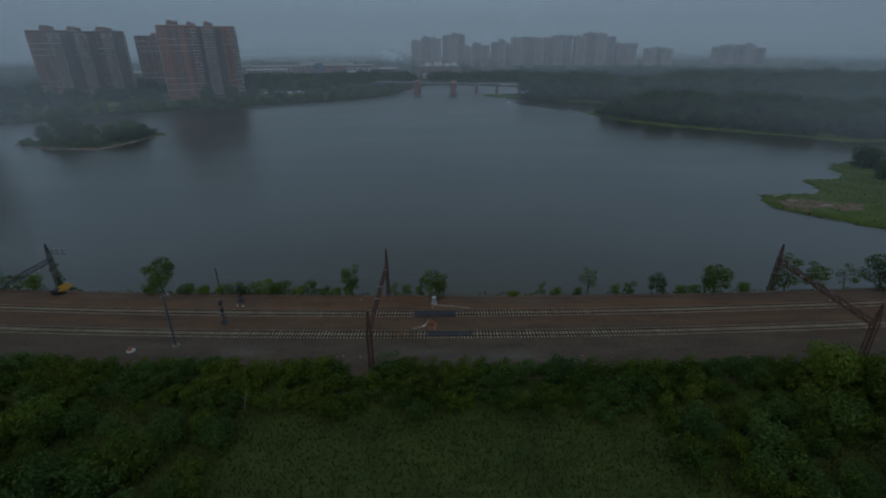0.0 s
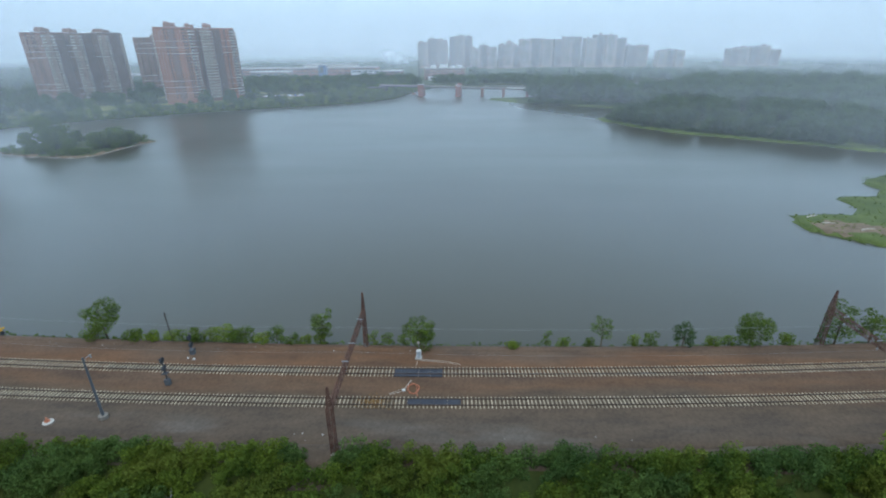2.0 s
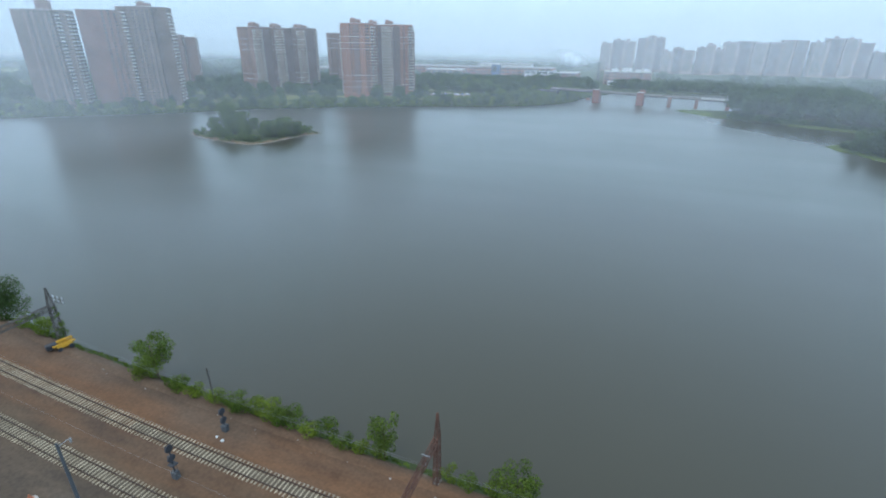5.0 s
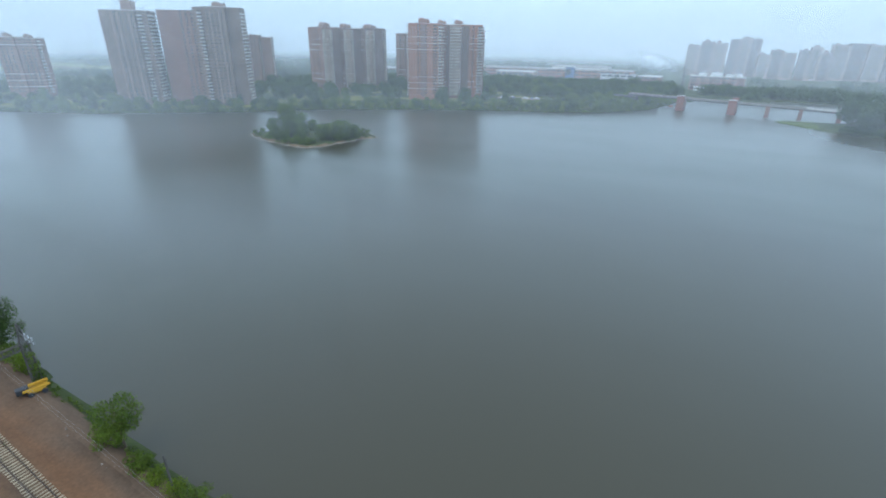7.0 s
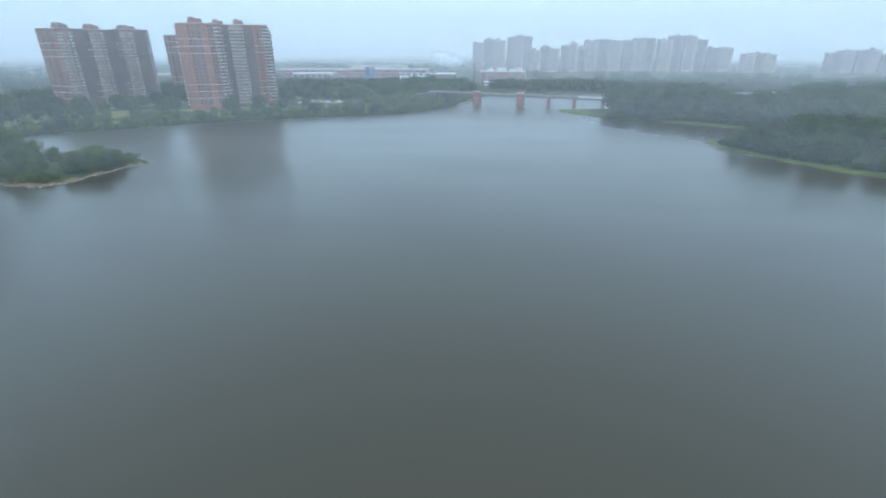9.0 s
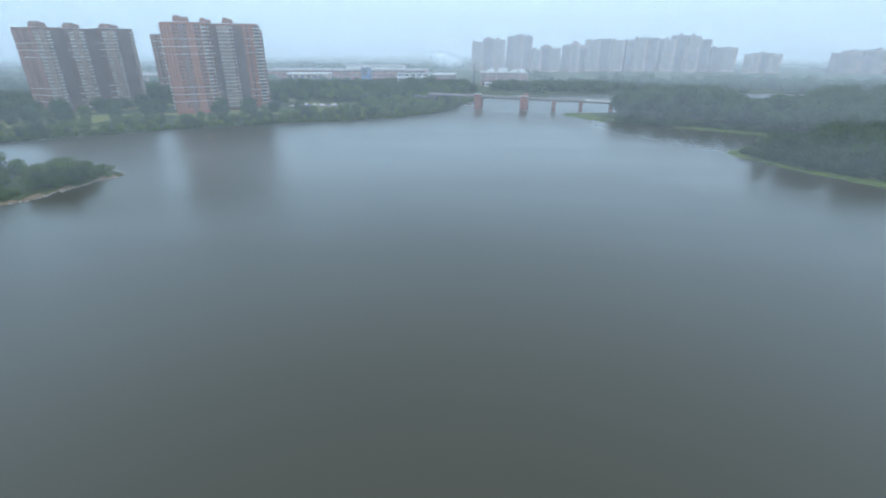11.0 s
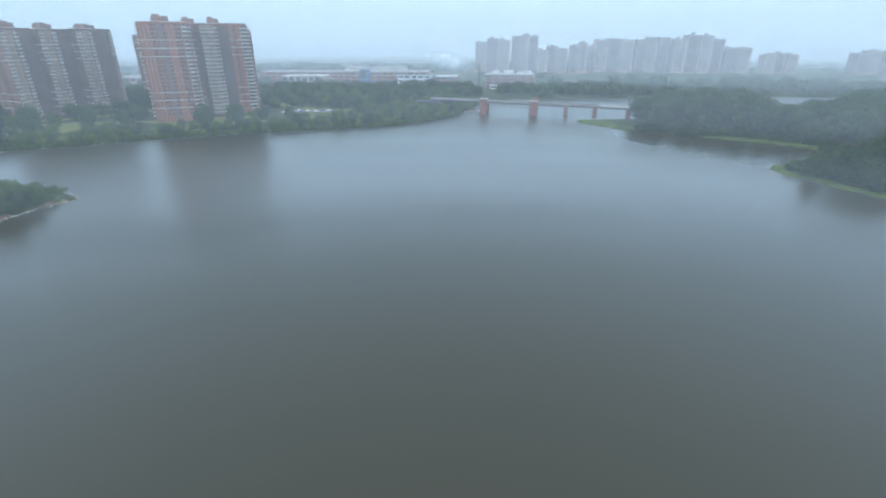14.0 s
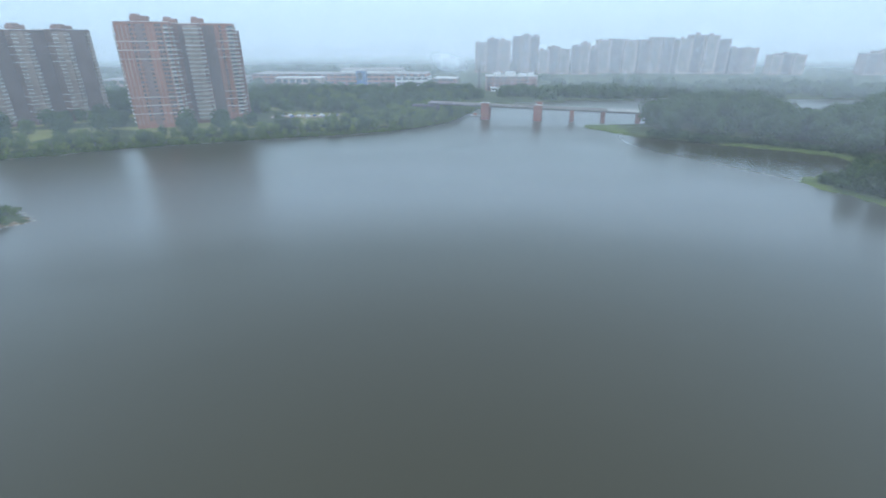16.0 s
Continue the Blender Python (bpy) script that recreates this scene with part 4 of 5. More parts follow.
def clear(x, y):
    hit = signed(LAKE, x, y) < 6
    for cx, cy, r in ((-258, 512, 20), (-240, 532, 24), (-225, 552, 24), (-376, 496, 18), (-368, 514, 18), (-352, 536, 20), (-425, 330, 24), (-384, 366, 30), (-370, 380, 26), (-548, 305, 22), (-530, 550, 34), (-345, 618, 26)):
        hit |= (x - cx) ** 2 + (y - cy) ** 2 < r * r
    return ~hit & ~((x > -208) & (x < -148) & (y > 538) & (y < 580)) & ~((x > -300) & (x < -190) & (y > 474) & (y < 492) & (np.sin(x * 0.13) > -0.2))


BEHIND = [(-110, 600), (-150, 540), (-228, 484), (-300, 445), (-395, 365), (-445, 320), (-560, 280), (-800, 260), (-800, 620), (-420, 760), (-60, 760), (-60, 660)]
thicket("park_woods", "hazy green park trees round the towers", "woods", fill(BEHIND, 640, 4, 9, 5, 16, 4, clear), M_LEAF_DARK, 1.2, 0.8, 0.25, 7, far=True)
thicket("park_woods", "lighter green trees among the towers", "woods", fill(BEHIND, 170, 3, 6, 4, 11, 44, clear), M_LEAF, 1.1, 0.8, 0.2, 7, far=True)
MALL = [(-330, 560), (-150, 582), (-70, 620), (-45, 700), (-60, 790), (-330, 800)]
thicket("roadside_woods", "hazy green trees before the shopping centre", "woods", fill(MALL, 230, 4, 8.5, 4, 11.5, 14, clear), M_LEAF_DARK, 1.3, 0.8, 0.25, 7, far=True)
thicket("roadside_woods", "lighter green round trees before the shopping centre", "woods", fill(MALL, 70, 3.5, 7, 4, 12, 34, clear), M_LEAF, 1.2, 0.8, 0.2, 7, far=True)
BELT = [(-30, 716), (60, 740), (300, 780), (640, 792), (640, 880), (60, 815), (-20, 786)]
thicket("river_belt", "belt of hazy trees beyond the river", "woods", fill(BELT, 330, 6, 9, 7, 12, 15, dry(5)), M_LEAF_DARK, 1.8, 0.75, 0.03, 6, far=True)
thicket("abutment_bushes", "green bushes crowding the bridge abutment", "bushes", fill([(-100, 540), (-62, 552), (-50, 598), (-36, 655), (-80, 665), (-112, 600)], 75, 3, 5, 4, 9, 16, dry(1)), M_LEAF, 0.9, 0.8, 0.02, 6)
SHORE = [(74, 520), (90, 495), (140, 470), (165, 440), (112, 425), (105, 400), (120, 365), (160, 330), (215, 318), (260, 290), (300, 320), (240, 420), (200, 500), (84, 560)]
thicket("shore_bushes", "low green bushes along the wooded shore", "bushes", fill(SHORE, 520, 1.6, 3.2, 1.8, 4.5, 17, lambda x, y: (signed(LAKE, x, y) > 1.2) & (signed(LAKE, x, y) < 12) & ~((y < 500) & (signed(LAKE, x, y) < 7))), M_LEAF_DARK, 0.8, 0.75, 0.02, 5)
thicket("island_trees", "dark green trees covering the small island", "trees",
        [(-239, 302, 7, 17.5), (-243, 309, 6, 15), (-233, 296, 6, 11), (-247, 298, 5, 9), (-236, 288, 4.5, 7), (-226, 286, 4, 6), (-222, 298, 4, 5), (-215, 288, 4.5, 6), (-228, 312, 4.5, 7),
         (-206, 299, 6.5, 9.5), (-199, 304, 7, 11), (-203, 312, 6, 10), (-196, 314, 5, 8), (-209, 306, 5, 8), (-231, 305, 6, 12), (-226, 300, 5, 8)], M_LEAF, 0.42, 0.9, 0.15, 15)
thicket("island_bushes", "low green bushes round the edge of the small island", "bushes", fill(ISLAND, 52, 1.8, 3.2, 1.8, 3.8, 33, lambda x, y: (signed(ISLAND, x, y) < -2.2) & (signed(ISLAND, x, y) > -12)), M_LEAF, 0.5, 0.8, 0.02, 6)
thicket("marsh_trees", "dark green trees standing behind the marsh spit", "trees", fill([(172, 200), (215, 178), (300, 170), (300, 246), (225, 242), (196, 230), (184, 214)], 90, 3, 5.5, 5, 11, 8, dry(2.5)), M_LEAF_DARK, 0.7, 0.8, 0.03, 8, far=True)
FARLAND = [(-1500, 650), (-700, 560), (-420, 770), (-60, 770), (-40, 700), (60, 735), (190, 775), (300, 780), (700, 790), (1200, 760), (640, 690), (600, 480), (1300, 420), (1500, 1300), (-1500, 1300)]
thicket("distant_woods", "distant misty treetops reaching to the horizon", "woods", fill(FARLAND, 1100, 7, 14, 6, 12, 6, lambda x, y: dry(10)(x, y) & ~((x > -350) & (x < 30) & (y > 800) & (y < 925)) & ~((x > -130) & (x < 760) & (y > 965) & (y < 1240))), M_LEAF_DARK, 3.0, 0.7, 0.03, 5, far=True)


# stones along the waterline
rng = np.random.default_rng(31)
RV, RF = [], []
cube = np.array([(-1, -1, -1), (1, -1, -1), (1, 1, -1), (-1, 1, -1), (-0.7, -0.7, 0.8), (0.7, -0.7, 0.9), (0.7, 0.7, 0.7), (-0.7, 0.7, 0.8)], float)
cube_faces = np.array([(0, 3, 2, 1), (4, 5, 6, 7), (0, 1, 5, 4), (1, 2, 6, 5), (2, 3, 7, 6), (3, 0, 4, 7)])
edge_lines = [(LAKE[i], LAKE[i + 1]) for i in range(len(LAKE) - 1) if LAKE[i][0] < -90 and LAKE[i][1] > 270] + [(ISLAND[i - 1], ISLAND[i]) for i in range(len(ISLAND))]
for (ax, ay), (bx, by) in edge_lines:
    for k in range(int(math.hypot(bx - ax, by - ay) * 0.8)):
        f = rng.random()
        q = np.array([ax + (bx - ax) * f + rng.normal(0, 0.8), ay + (by - ay) * f + rng.normal(0, 0.8), 0.15])
        a = rng.uniform(0, 6.28)
        rot = np.array([(math.cos(a), -math.sin(a), 0), (math.sin(a), math.cos(a), 0), (0, 0, 1)])
        RF.append(cube_faces + 8 * len(RV))
        RV.append((cube * (rng.uniform(0.15, 0.55, 3) * (1, 1, 0.5)) + rng.normal(0, 0.08, (8, 3))) @ rot.T + q)
tagged(new("shore_stones", fast_mesh("shore_stones", np.concatenate(RV), np.concatenate(RF), M_CONC)), "pale stones strewn along the waterline", "stones", kind="stuff")


# ---- towers ----
def window_meshes(w, h):
    """The frame of a window with its mullion, and its pane."""
    bm = bmesh.new()
    for a, b, c, d in ((-w / 2 - 0.08, -w / 2, -0.06, h + 0.06), (w / 2, w / 2 + 0.08, -0.06, h + 0.06), (-w / 2, w / 2, -0.1, 0), (-w / 2, w / 2, h, h + 0.08), (-0.04, 0.04, 0, h)):
        box(bm, a, b, -0.1, 0.02, c, d)
    glass = bmesh.new()
    box(glass, -w / 2, w / 2, -0.06, 0.02, 0, h)
    return to_mesh("window", bm, M_STRIP), to_mesh("pane", glass, M_GLASS)


def balcony_meshes(w, d):
    """The slab of a balcony, its railing and the glazed door behind it."""
    bm = bmesh.new()
    box(bm, -w / 2, w / 2, -d, 0, -0.2, 0.12)
    rail = bmesh.new()
    box(rail, -w / 2, w / 2, -d + 0.04, -d + 0.1, 0.12, 1.05)
    box(rail, -w / 2, -w / 2 + 0.08, -d + 0.1, 0, 0.12, 1.05)
    box(rail, w / 2 - 0.08, w / 2, -d + 0.1, 0, 0.12, 1.05)
    door = bmesh.new()
    box(door, -w / 2 + 0.5, w / 2 - 0.5, -0.05, 0.02, 0.15, 2.1)
    return to_mesh("balcony", bm, M_BALC), to_mesh("railing", rail, M_RAILING), to_mesh("glass_door", door, M_GLASS)


WINDOW, BALCONY, BALCONY_END = window_meshes(1.7, 1.45), balcony_meshes(4.6, 1.8), balcony_meshes(3.2, 1.7)


def tower(name, label, x, y, yaw, volumes, brick, storey=2.68, floors=24, balconies=(), windows=(), bands=True, ground=3.2, houses=(), strips=(), panels=()):
    """A housing tower. volumes: x0, x1, y0, y1 and how much lower than the rest. balconies: x, y, facing in degrees, kind. windows: x0, x1, y, facing, how many."""
    tw = thing(name, label, "apartment tower", pose(x, y, ground, 0, 0, yaw), "housing towers")
    top = floors * storey + 1.5
    for x0, x1, y0, y1, drop, *own in volumes:
        t = top - drop
        masonry = own[0] if own else brick
        bm = bmesh.new()
        box(bm, x0, x1, y0, y1, -2, t)
        box(bm, x0, x1, y0, y0 + 0.35, t, t + 0.9)
        box(bm, x0, x1, y1 - 0.35, y1, t, t + 0.9)
        box(bm, x0, x0 + 0.35, y0 + 0.35, y1 - 0.35, t, t + 0.9)
        box(bm, x1 - 0.35, x1, y0 + 0.35, y1 - 0.35, t, t + 0.9)
        part("wall", bm, masonry, tw)
        bm = bmesh.new()
        box(bm, x0 - 0.25, x1 + 0.25, y0 - 0.25, y1 + 0.25, t + 0.9, t + 1.15)
        part("coping", bm, M_BAND, tw, "pale concrete coping")
        bm = bmesh.new()
        box(bm, x0 + 0.4, x1 - 0.4, y0 + 0.4, y1 - 0.4, t, t + 0.12)
        part("roof", bm, M_ROOF, tw)
        if bands:
            for f in range(1, floors):
                z = 1.5 + f * storey - 0.16
                if z > t:
                    continue
                strong = f in (3, 5, 7, 16, 18, 20)
                bm = bmesh.new()
                w = 0.13 if strong else 0.11
                box(bm, x0 - w, x1 + w, y0 - w, y1 + w, z, z + (0.3 if strong else 0.14))
                part("floor_band", bm, M_BAND if strong else M_STRIP, tw)
    for x0, x1, y0, y1, h, drop in houses:
        bm = bmesh.new()
        t = top - drop
        box(bm, x0, x1, y0, y1, t, t + h, 0.1)
        box(bm, x0 + 0.8, (x0 + x1) / 2, y0 + 1, y1 - 1, t + h, t + h + 1.2)
        part("penthouse", bm, M_BRICK_B if brick is M_BRICK else M_GREYB, tw, "brick machine house on the roof")
    for bx, by, face, w, masonry, label_bay in panels:
        bm = bmesh.new()
        box(bm, -w / 2, w / 2, -0.2 if masonry is M_DARKB else -0.12, 0.05, 2.0, top - 0.6)
        part("brick_bay", bm, masonry, tw, label_bay).matrix_basis = pose(bx, by, 0, 0, 0, face)
    for bx, by, face, w in strips:
        bm = bmesh.new()
        box(bm, -w * 0.34, w * 0.34, -0.16, 0.1, 2.0, top - 1.4)
        part("pale_strip", bm, M_PILASTER, tw, "pale vertical masonry strip").matrix_basis = pose(bx, by, 0, 0, 0, face)
    for bx, by, face, kind in balconies:
        for f in range(1, floors):
            slab_me, rail_me, door_me = BALCONY if kind == 0 else BALCONY_END
            ob = put("balcony", slab_me, tw, at=pose(bx, by, 1.5 + f * storey, 0, 0, face))
            put("railing", rail_me, ob)
            put("glass_door", door_me, ob)
    for x0, y0, x1, y1, face, n in windows:
        for f in range(1, floors):
            for i in range(n):
                k = (i + 0.5) / n
                ob = put("window", WINDOW[0], tw, at=pose(x0 + (x1 - x0) * k, y0 + (y1 - y0) * k, 1.5 + f * storey + 0.85, 0, 0, face))
                put("pane", WINDOW[1], ob)
    return tw


# stepped brick towers nearest the water
tower("apartment_tower", "tall stepped red brick apartment tower with white balconies", -272.6, 495.1, 25.8,
      [(0, 32, 0, 20, 0), (16, 48, 14, 36, 0.6, M_BRICK_B), (32, 70, 30, 52, 0), (66, 72.5, 46, 62, 4.5, M_BRICK_B)], M_BRICK, floors=24, storey=2.72,
      balconies=[(0, 2.6, -90, 1), (0, 12, -90, 0), (30, 0, 0, 1), (32, 2.4, 90, 1), (40.6, 14, 0, 0), (45.6, 14, 0, 0), (48, 16.6, 90, 0), (67.6, 30, 0, 0), (70, 32.6, 90, 0)],
      windows=[(11, 0, 18, 0, 0, 3), (8.2, 0, 10.4, 0, 0, 1), (23.2, 0, 27.4, 0, 0, 2), (49.5, 30, 57, 30, 0, 3), (59, 30, 63, 30, 0, 1), (32, 8, 32, 13, 90, 2)],
      strips=[(2.0, 0, 0, 0.8), (4.3, 0, 0, 0.9), (6.8, 0, 0, 0.8), (19.4, 0, 0, 0.8), (21.9, 0, 0, 0.7), (28.0, 0, 0, 0.5), (37.8, 14, 0, 0.6), (43.1, 14, 0, 0.5), (58.2, 30, 0, 0.5), (64.9, 30, 0, 0.6)],
      panels=[(14.0, 0, 0, 4.0, M_GREYB, "grey brick bay"), (36.5, 14, 0, 3.0, M_DARKB, "dark brick bay"), (43.2, 14, 0, 9.0, M_STRIP, "buff brick bay"), (53.0, 30, 0, 8.0, M_DARKB, "dark brick bay")],
      houses=[(9, 19, 5, 14, 4.6, 0), (26, 34, 20, 29, 4.2, 0.6), (42, 50, 34, 43, 4.4, 0)])
tower("apartment_tower", "tall stepped brown brick apartment tower with balcony stacks", -392.5, 489.0, -15,
      [(0, 25, 0, 22, 0), (8, 31, 22, 44, 0.5, M_DARKB), (14, 38.5, 44, 72, 0, M_DARKB)], M_BRICK_B, floors=24, storey=2.56,
      balconies=[(25, 1.8, 90, 1), (25, 10.2, 90, 1), (31, 23.8, 90, 1), (31, 32.2, 90, 1), (38.5, 45.8, 90, 1), (38.5, 54.2, 90, 1), (38.5, 70, 90, 1), (0, 5, -90, 0)],
      windows=[(6, 0, 9, 0, 0, 1), (13, 0, 19, 0, 0, 2), (25, 4.2, 25, 7.8, 90, 1), (25, 14, 25, 21, 90, 2), (31, 26.2, 31, 29.8, 90, 1), (31, 36, 31, 43, 90, 2), (38.5, 48.2, 38.5, 51.8, 90, 1), (38.5, 57, 38.5, 66, 90, 2)],
      strips=[(2, 0, 0, 0.8), (4.5, 0, 0, 0.7), (11, 0, 0, 0.7), (21, 0, 0, 0.8), (23.6, 0, 0, 0.8)],
      panels=[(25, 6.0, 90, 10.8, M_STRIP, "buff brick bay"), (31, 28.0, 90, 10.8, M_STRIP, "buff brick bay"), (38.5, 50.0, 90, 10.8, M_STRIP, "buff brick bay"), (25, 16.8, 90, 10.2, M_DARKB, "dark brick bay"), (31, 38.8, 90, 10.2, M_DARKB, "dark brick bay"),
              (38.5, 62.0, 90, 12.0, M_DARKB, "dark brick bay"), (38.5, 70.2, 90, 3.4, M_STRIP, "buff brick bay")],
      houses=[(8, 17, 8, 16, 4.4, 0), (15, 24, 29, 37, 4.2, 0.5), (21, 34, 55, 63, 3.6, 0)])
# buff towers farther along the shore
tower("apartment_tower", "tall buff apartment tower in the mist", -443.0, 313.0, 38, [(0, 35, 0, 18, 0), (11, 27, -4, 0, 0)], M_BRICK_G, floors=26, storey=2.66, bands=False,
      balconies=[(35, 3, 90, 0), (35, 12, 90, 1), (29.5, 0, 0, 1)], windows=[(11, -4, 27, -4, 0, 4)], strips=[(8.6, 0, 0, 0.8), (34.4, 0, 0, 0.8), (14.8, -4, 0, 0.7), (23.2, -4, 0, 0.7)], houses=[(15, 23, 5, 13, 8.0, 0)])
tower("apartment_tower", "tall cross-shaped buff apartment tower in the mist", -406.0, 343.0, 36, [(-8, 24, 6, 22, 1.5, M_BRICK_B), (22, 58, 0, 18, -1.0), (32, 48, -5, 0, -1.0)], M_BRICK_G, floors=27, storey=2.66, bands=False,
      balconies=[(58, 3, 90, 0), (58, 12, 90, 1), (27, 0, 0, 1)], windows=[(33, -5, 47, -5, 0, 4), (8, 6, 21, 6, 0, 3)], strips=[(36.5, -5, 0, 0.7), (43.5, -5, 0, 0.7), (24, 0, 0, 0.8)], houses=[(36, 45, 5, 13, 4.0, -1.0)])
tower("apartment_tower", "stepped buff apartment tower half hidden in the mist", -560.0, 522.0, 38, [(0, 20, 0, 20, 0), (18, 36, 6, 26, 2.5), (34, 50, 12, 32, 5.0)], M_GREYB, floors=21, storey=2.68, bands=False, houses=[(5, 12, 6, 13, 3.5, 0)],
      windows=[(2, 0, 16, 0, 0, 3), (21, 6, 33, 6, 0, 3)], balconies=[(36, 9, 90, 1), (50, 15, 90, 1)])
tower("apartment_tower", "brown apartment tower beyond the lake's end", -564.0, 286.0, 40, [(0, 15, 0, 16, 0), (15, 30, 2, 18, 0.8)], M_BRICK_B, floors=18, storey=2.68, houses=[(4, 9, 5, 11, 3.2, 0), (19, 24, 7, 13, 3.2, 0.8)],
      windows=[(2, 0, 13, 0, 0, 3), (17, 2, 28, 2, 0, 3)], balconies=[(30, 6, 90, 1)])
tower("apartment_tower", "grey-brown brick apartment tower standing behind another", -357.0, 598.0, 22, [(0, 34, 0, 24, 0)], M_GREYB, floors=22, storey=2.62, windows=[(2, 0, 32, 0, 0, 5)], houses=[(16, 24, 8, 16, 3.0, 0)], strips=[(3, 0, 0, 0.8), (31, 0, 0, 0.8)])


# ---- misty skyline ----
def slab(x, y, yaw, wide, deep, tall, bays, seed):
    """A stepped housing block: bays set back in turn, with balcony shafts between them and machine houses on top."""
    q = random.Random(seed)
    tw = thing("skyline_tower", "pale apartment block fading into the mist", "apartment block", pose(x, y, 3, 0, 0, yaw), "skyline blocks")
    w = wide / bays
    for i in range(bays):
        off = (i % 2) * 5.0
        t = tall - (q.uniform(3, 9) if i in (0, bays - 1) and bays > 2 else q.uniform(0, 2.5))
        bm = bmesh.new()
        box(bm, i * w, (i + 1) * w - 0.02, off, off + deep, -2, t)
        part("wall", bm, (M_STRIP, M_GREYB)[(i + seed) % 2], tw)
        bm = bmesh.new()
        box(bm, i * w - 0.2, (i + 1) * w + 0.15, off - 0.25, off + deep + 0.2, t, t + 0.8)
        part("coping", bm, M_ROOF, tw)
        if q.random() < 0.14:
            bm = bmesh.new()
            box(bm, (i + 1) * w - 2.2, (i + 1) * w - 0.6, off - 0.4, off + 0.1, 2, t - 1)
            part("pale_strip", bm, M_STRIP, tw)
        for f in range(1, int(t / 2.7)):
            bm = bmesh.new()
            box(bm, i * w + 1.0, (i + 1) * w - 3.2, off - 0.08, off + 0.1, f * 2.7 + 0.9, f * 2.7 + 2.1)
            part("window_band", bm, M_GLASS, tw)
        if q.random() < 0.7:
            u = i * w + q.uniform(1, w * 0.45)
            bm = bmesh.new()
            box(bm, u, u + q.uniform(4, 7), off + 5, off + 11, t, t + q.uniform(2.5, 5), 0.2)
            part("penthouse", bm, M_BRICK_B, tw)
    return tw


for i, (x, y, yaw, wide, deep, tall, bays) in enumerate(((-80, 1150, 3, 66, 26, 60, 3), (-12, 1172, -3, 50, 26, 66, 3), (36, 1120, 2, 54, 24, 47, 3), (92, 1112, -2, 46, 24, 51, 3), (142, 1154, 3, 70, 26, 60, 3),
                                                         (216, 1160, -2, 58, 26, 63, 3), (281, 1150, 2, 88, 28, 65, 4), (374, 1162, -3, 46, 24, 43, 2), (436, 1146, 0, 56, 24, 36, 3), (592, 1154, -2, 104, 28, 40, 5))):
    slab(x, y, yaw, wide, deep, tall, bays, i)


# ---- low buildings beyond the far bank ----
def low_building(name, label, x, y, yaw, wide, deep, tall, wall, trim, rows=2, z=3.0):
    b = thing(name, label, "building", pose(x, y, z, 0, 0, yaw), "low buildings")
    bm = bmesh.new()
    box(bm, 0, wide, 0, deep, -1, tall, 0.05)
    part("wall", bm, wall, b)
    bm = bmesh.new()
    box(bm, -0.4, wide + 0.4, -0.4, deep + 0.4, tall, tall + 0.7, 0.05)
    part("roof", bm, trim, b)
    for r in range(rows):
        zz = (r + 0.45) * tall / rows
        for i in range(max(1, int(wide / 9))):
            x0 = i * 9 + 1.2
            bm = bmesh.new()
            box(bm, x0, min(x0 + 6.6, wide - 0.5), -0.12, 0.05, zz, zz + tall / rows * 0.42)
            part("window", bm, M_GLASS, b)
    return b


low_building("shopping_centre", "long low red brick shopping centre with a grey roof", -372, 858, 4, 128, 50, 13.5, M_BRICK, M_ROOF, 3)
low_building("shopping_centre", "red brick shopping hall with pale roof lights", -244, 852, 2, 118, 46, 15, M_BRICK, M_ROOF, 3)
low_building("rooftop_hall", "flat white roofed hall behind the shopping centre", -262, 914, 4, 90, 40, 17, M_PALE, M_ROOF, 0)
low_building("showroom", "long tan brick showroom with a pale flat roof", -322, 822, 5, 60, 24, 11, M_STRIP, M_PALE, 1)
low_building("stair_tower", "dark blue clad stair tower with a pale cap", -216, 836, 3, 12, 9, 20, M_BLUE, M_WHITE, 1)
low_building("warehouse", "low pale warehouse among trees", -166, 846, 3, 46, 30, 11.5, M_PALE, M_ROOF, 2)
low_building("warehouse", "low brick warehouse with a white front", -116, 850, -2, 30, 30, 10, M_BRICK_B, M_PALE, 2)
low_building("warehouse", "long low buff warehouse beyond the towers", -560, 800, 6, 80, 50, 8, M_STRIP, M_ROOF, 1)
low_building("warehouse", "long low pale warehouse beyond the towers", -470, 830, 6, 96, 50, 9, M_PALE, M_ROOF, 1)
low_building("power_house", "red brick power house with pale frames and rooftop stacks", -45, 800, 2, 62, 34, 16, M_BRICK_B, M_CONC, 4)
low_building("boiler_shed", "white boiler shed beside the power house", -38, 788, 2, 50, 11, 4, M_PALE, M_WHITE, 1)
for k in range(7):
    x = -44 + k * 10
    bm = bmesh.new()
    box(bm, x, x + 0.9, 799.2, 800, 3, 19.4, 0.05)
    tagged(new("facade_column", to_mesh("facade_column", bm, M_STRIP)), "pale concrete column on the power house front", "column", "power house columns")


def chimney(x, y, tall, r, material, label):
    c = thing("chimney", label, "chimney", pose(x, y, 3), "stacks")
    bm = bmesh.new()
    rod(bm, (0, 0, -1), (0, 0, tall), r, r * 0.75, 14)
    part("shaft", bm, material, c)
    bm = bmesh.new()
    rod(bm, (0, 0, tall), (0, 0, tall + 0.8), r * 0.95, r * 0.95, 14)
    part("rim", bm, M_STEEL_DARK, c)
    return c


chimney(-52, 796, 28, 1.9, M_STEEL_DARK, "dark steel chimney beside the power house")
for x in (-30, -12, 4, 14):
    chimney(x, 815, 18 + (x % 7), 1.0, M_PALE, "pale slender stack on the power house")


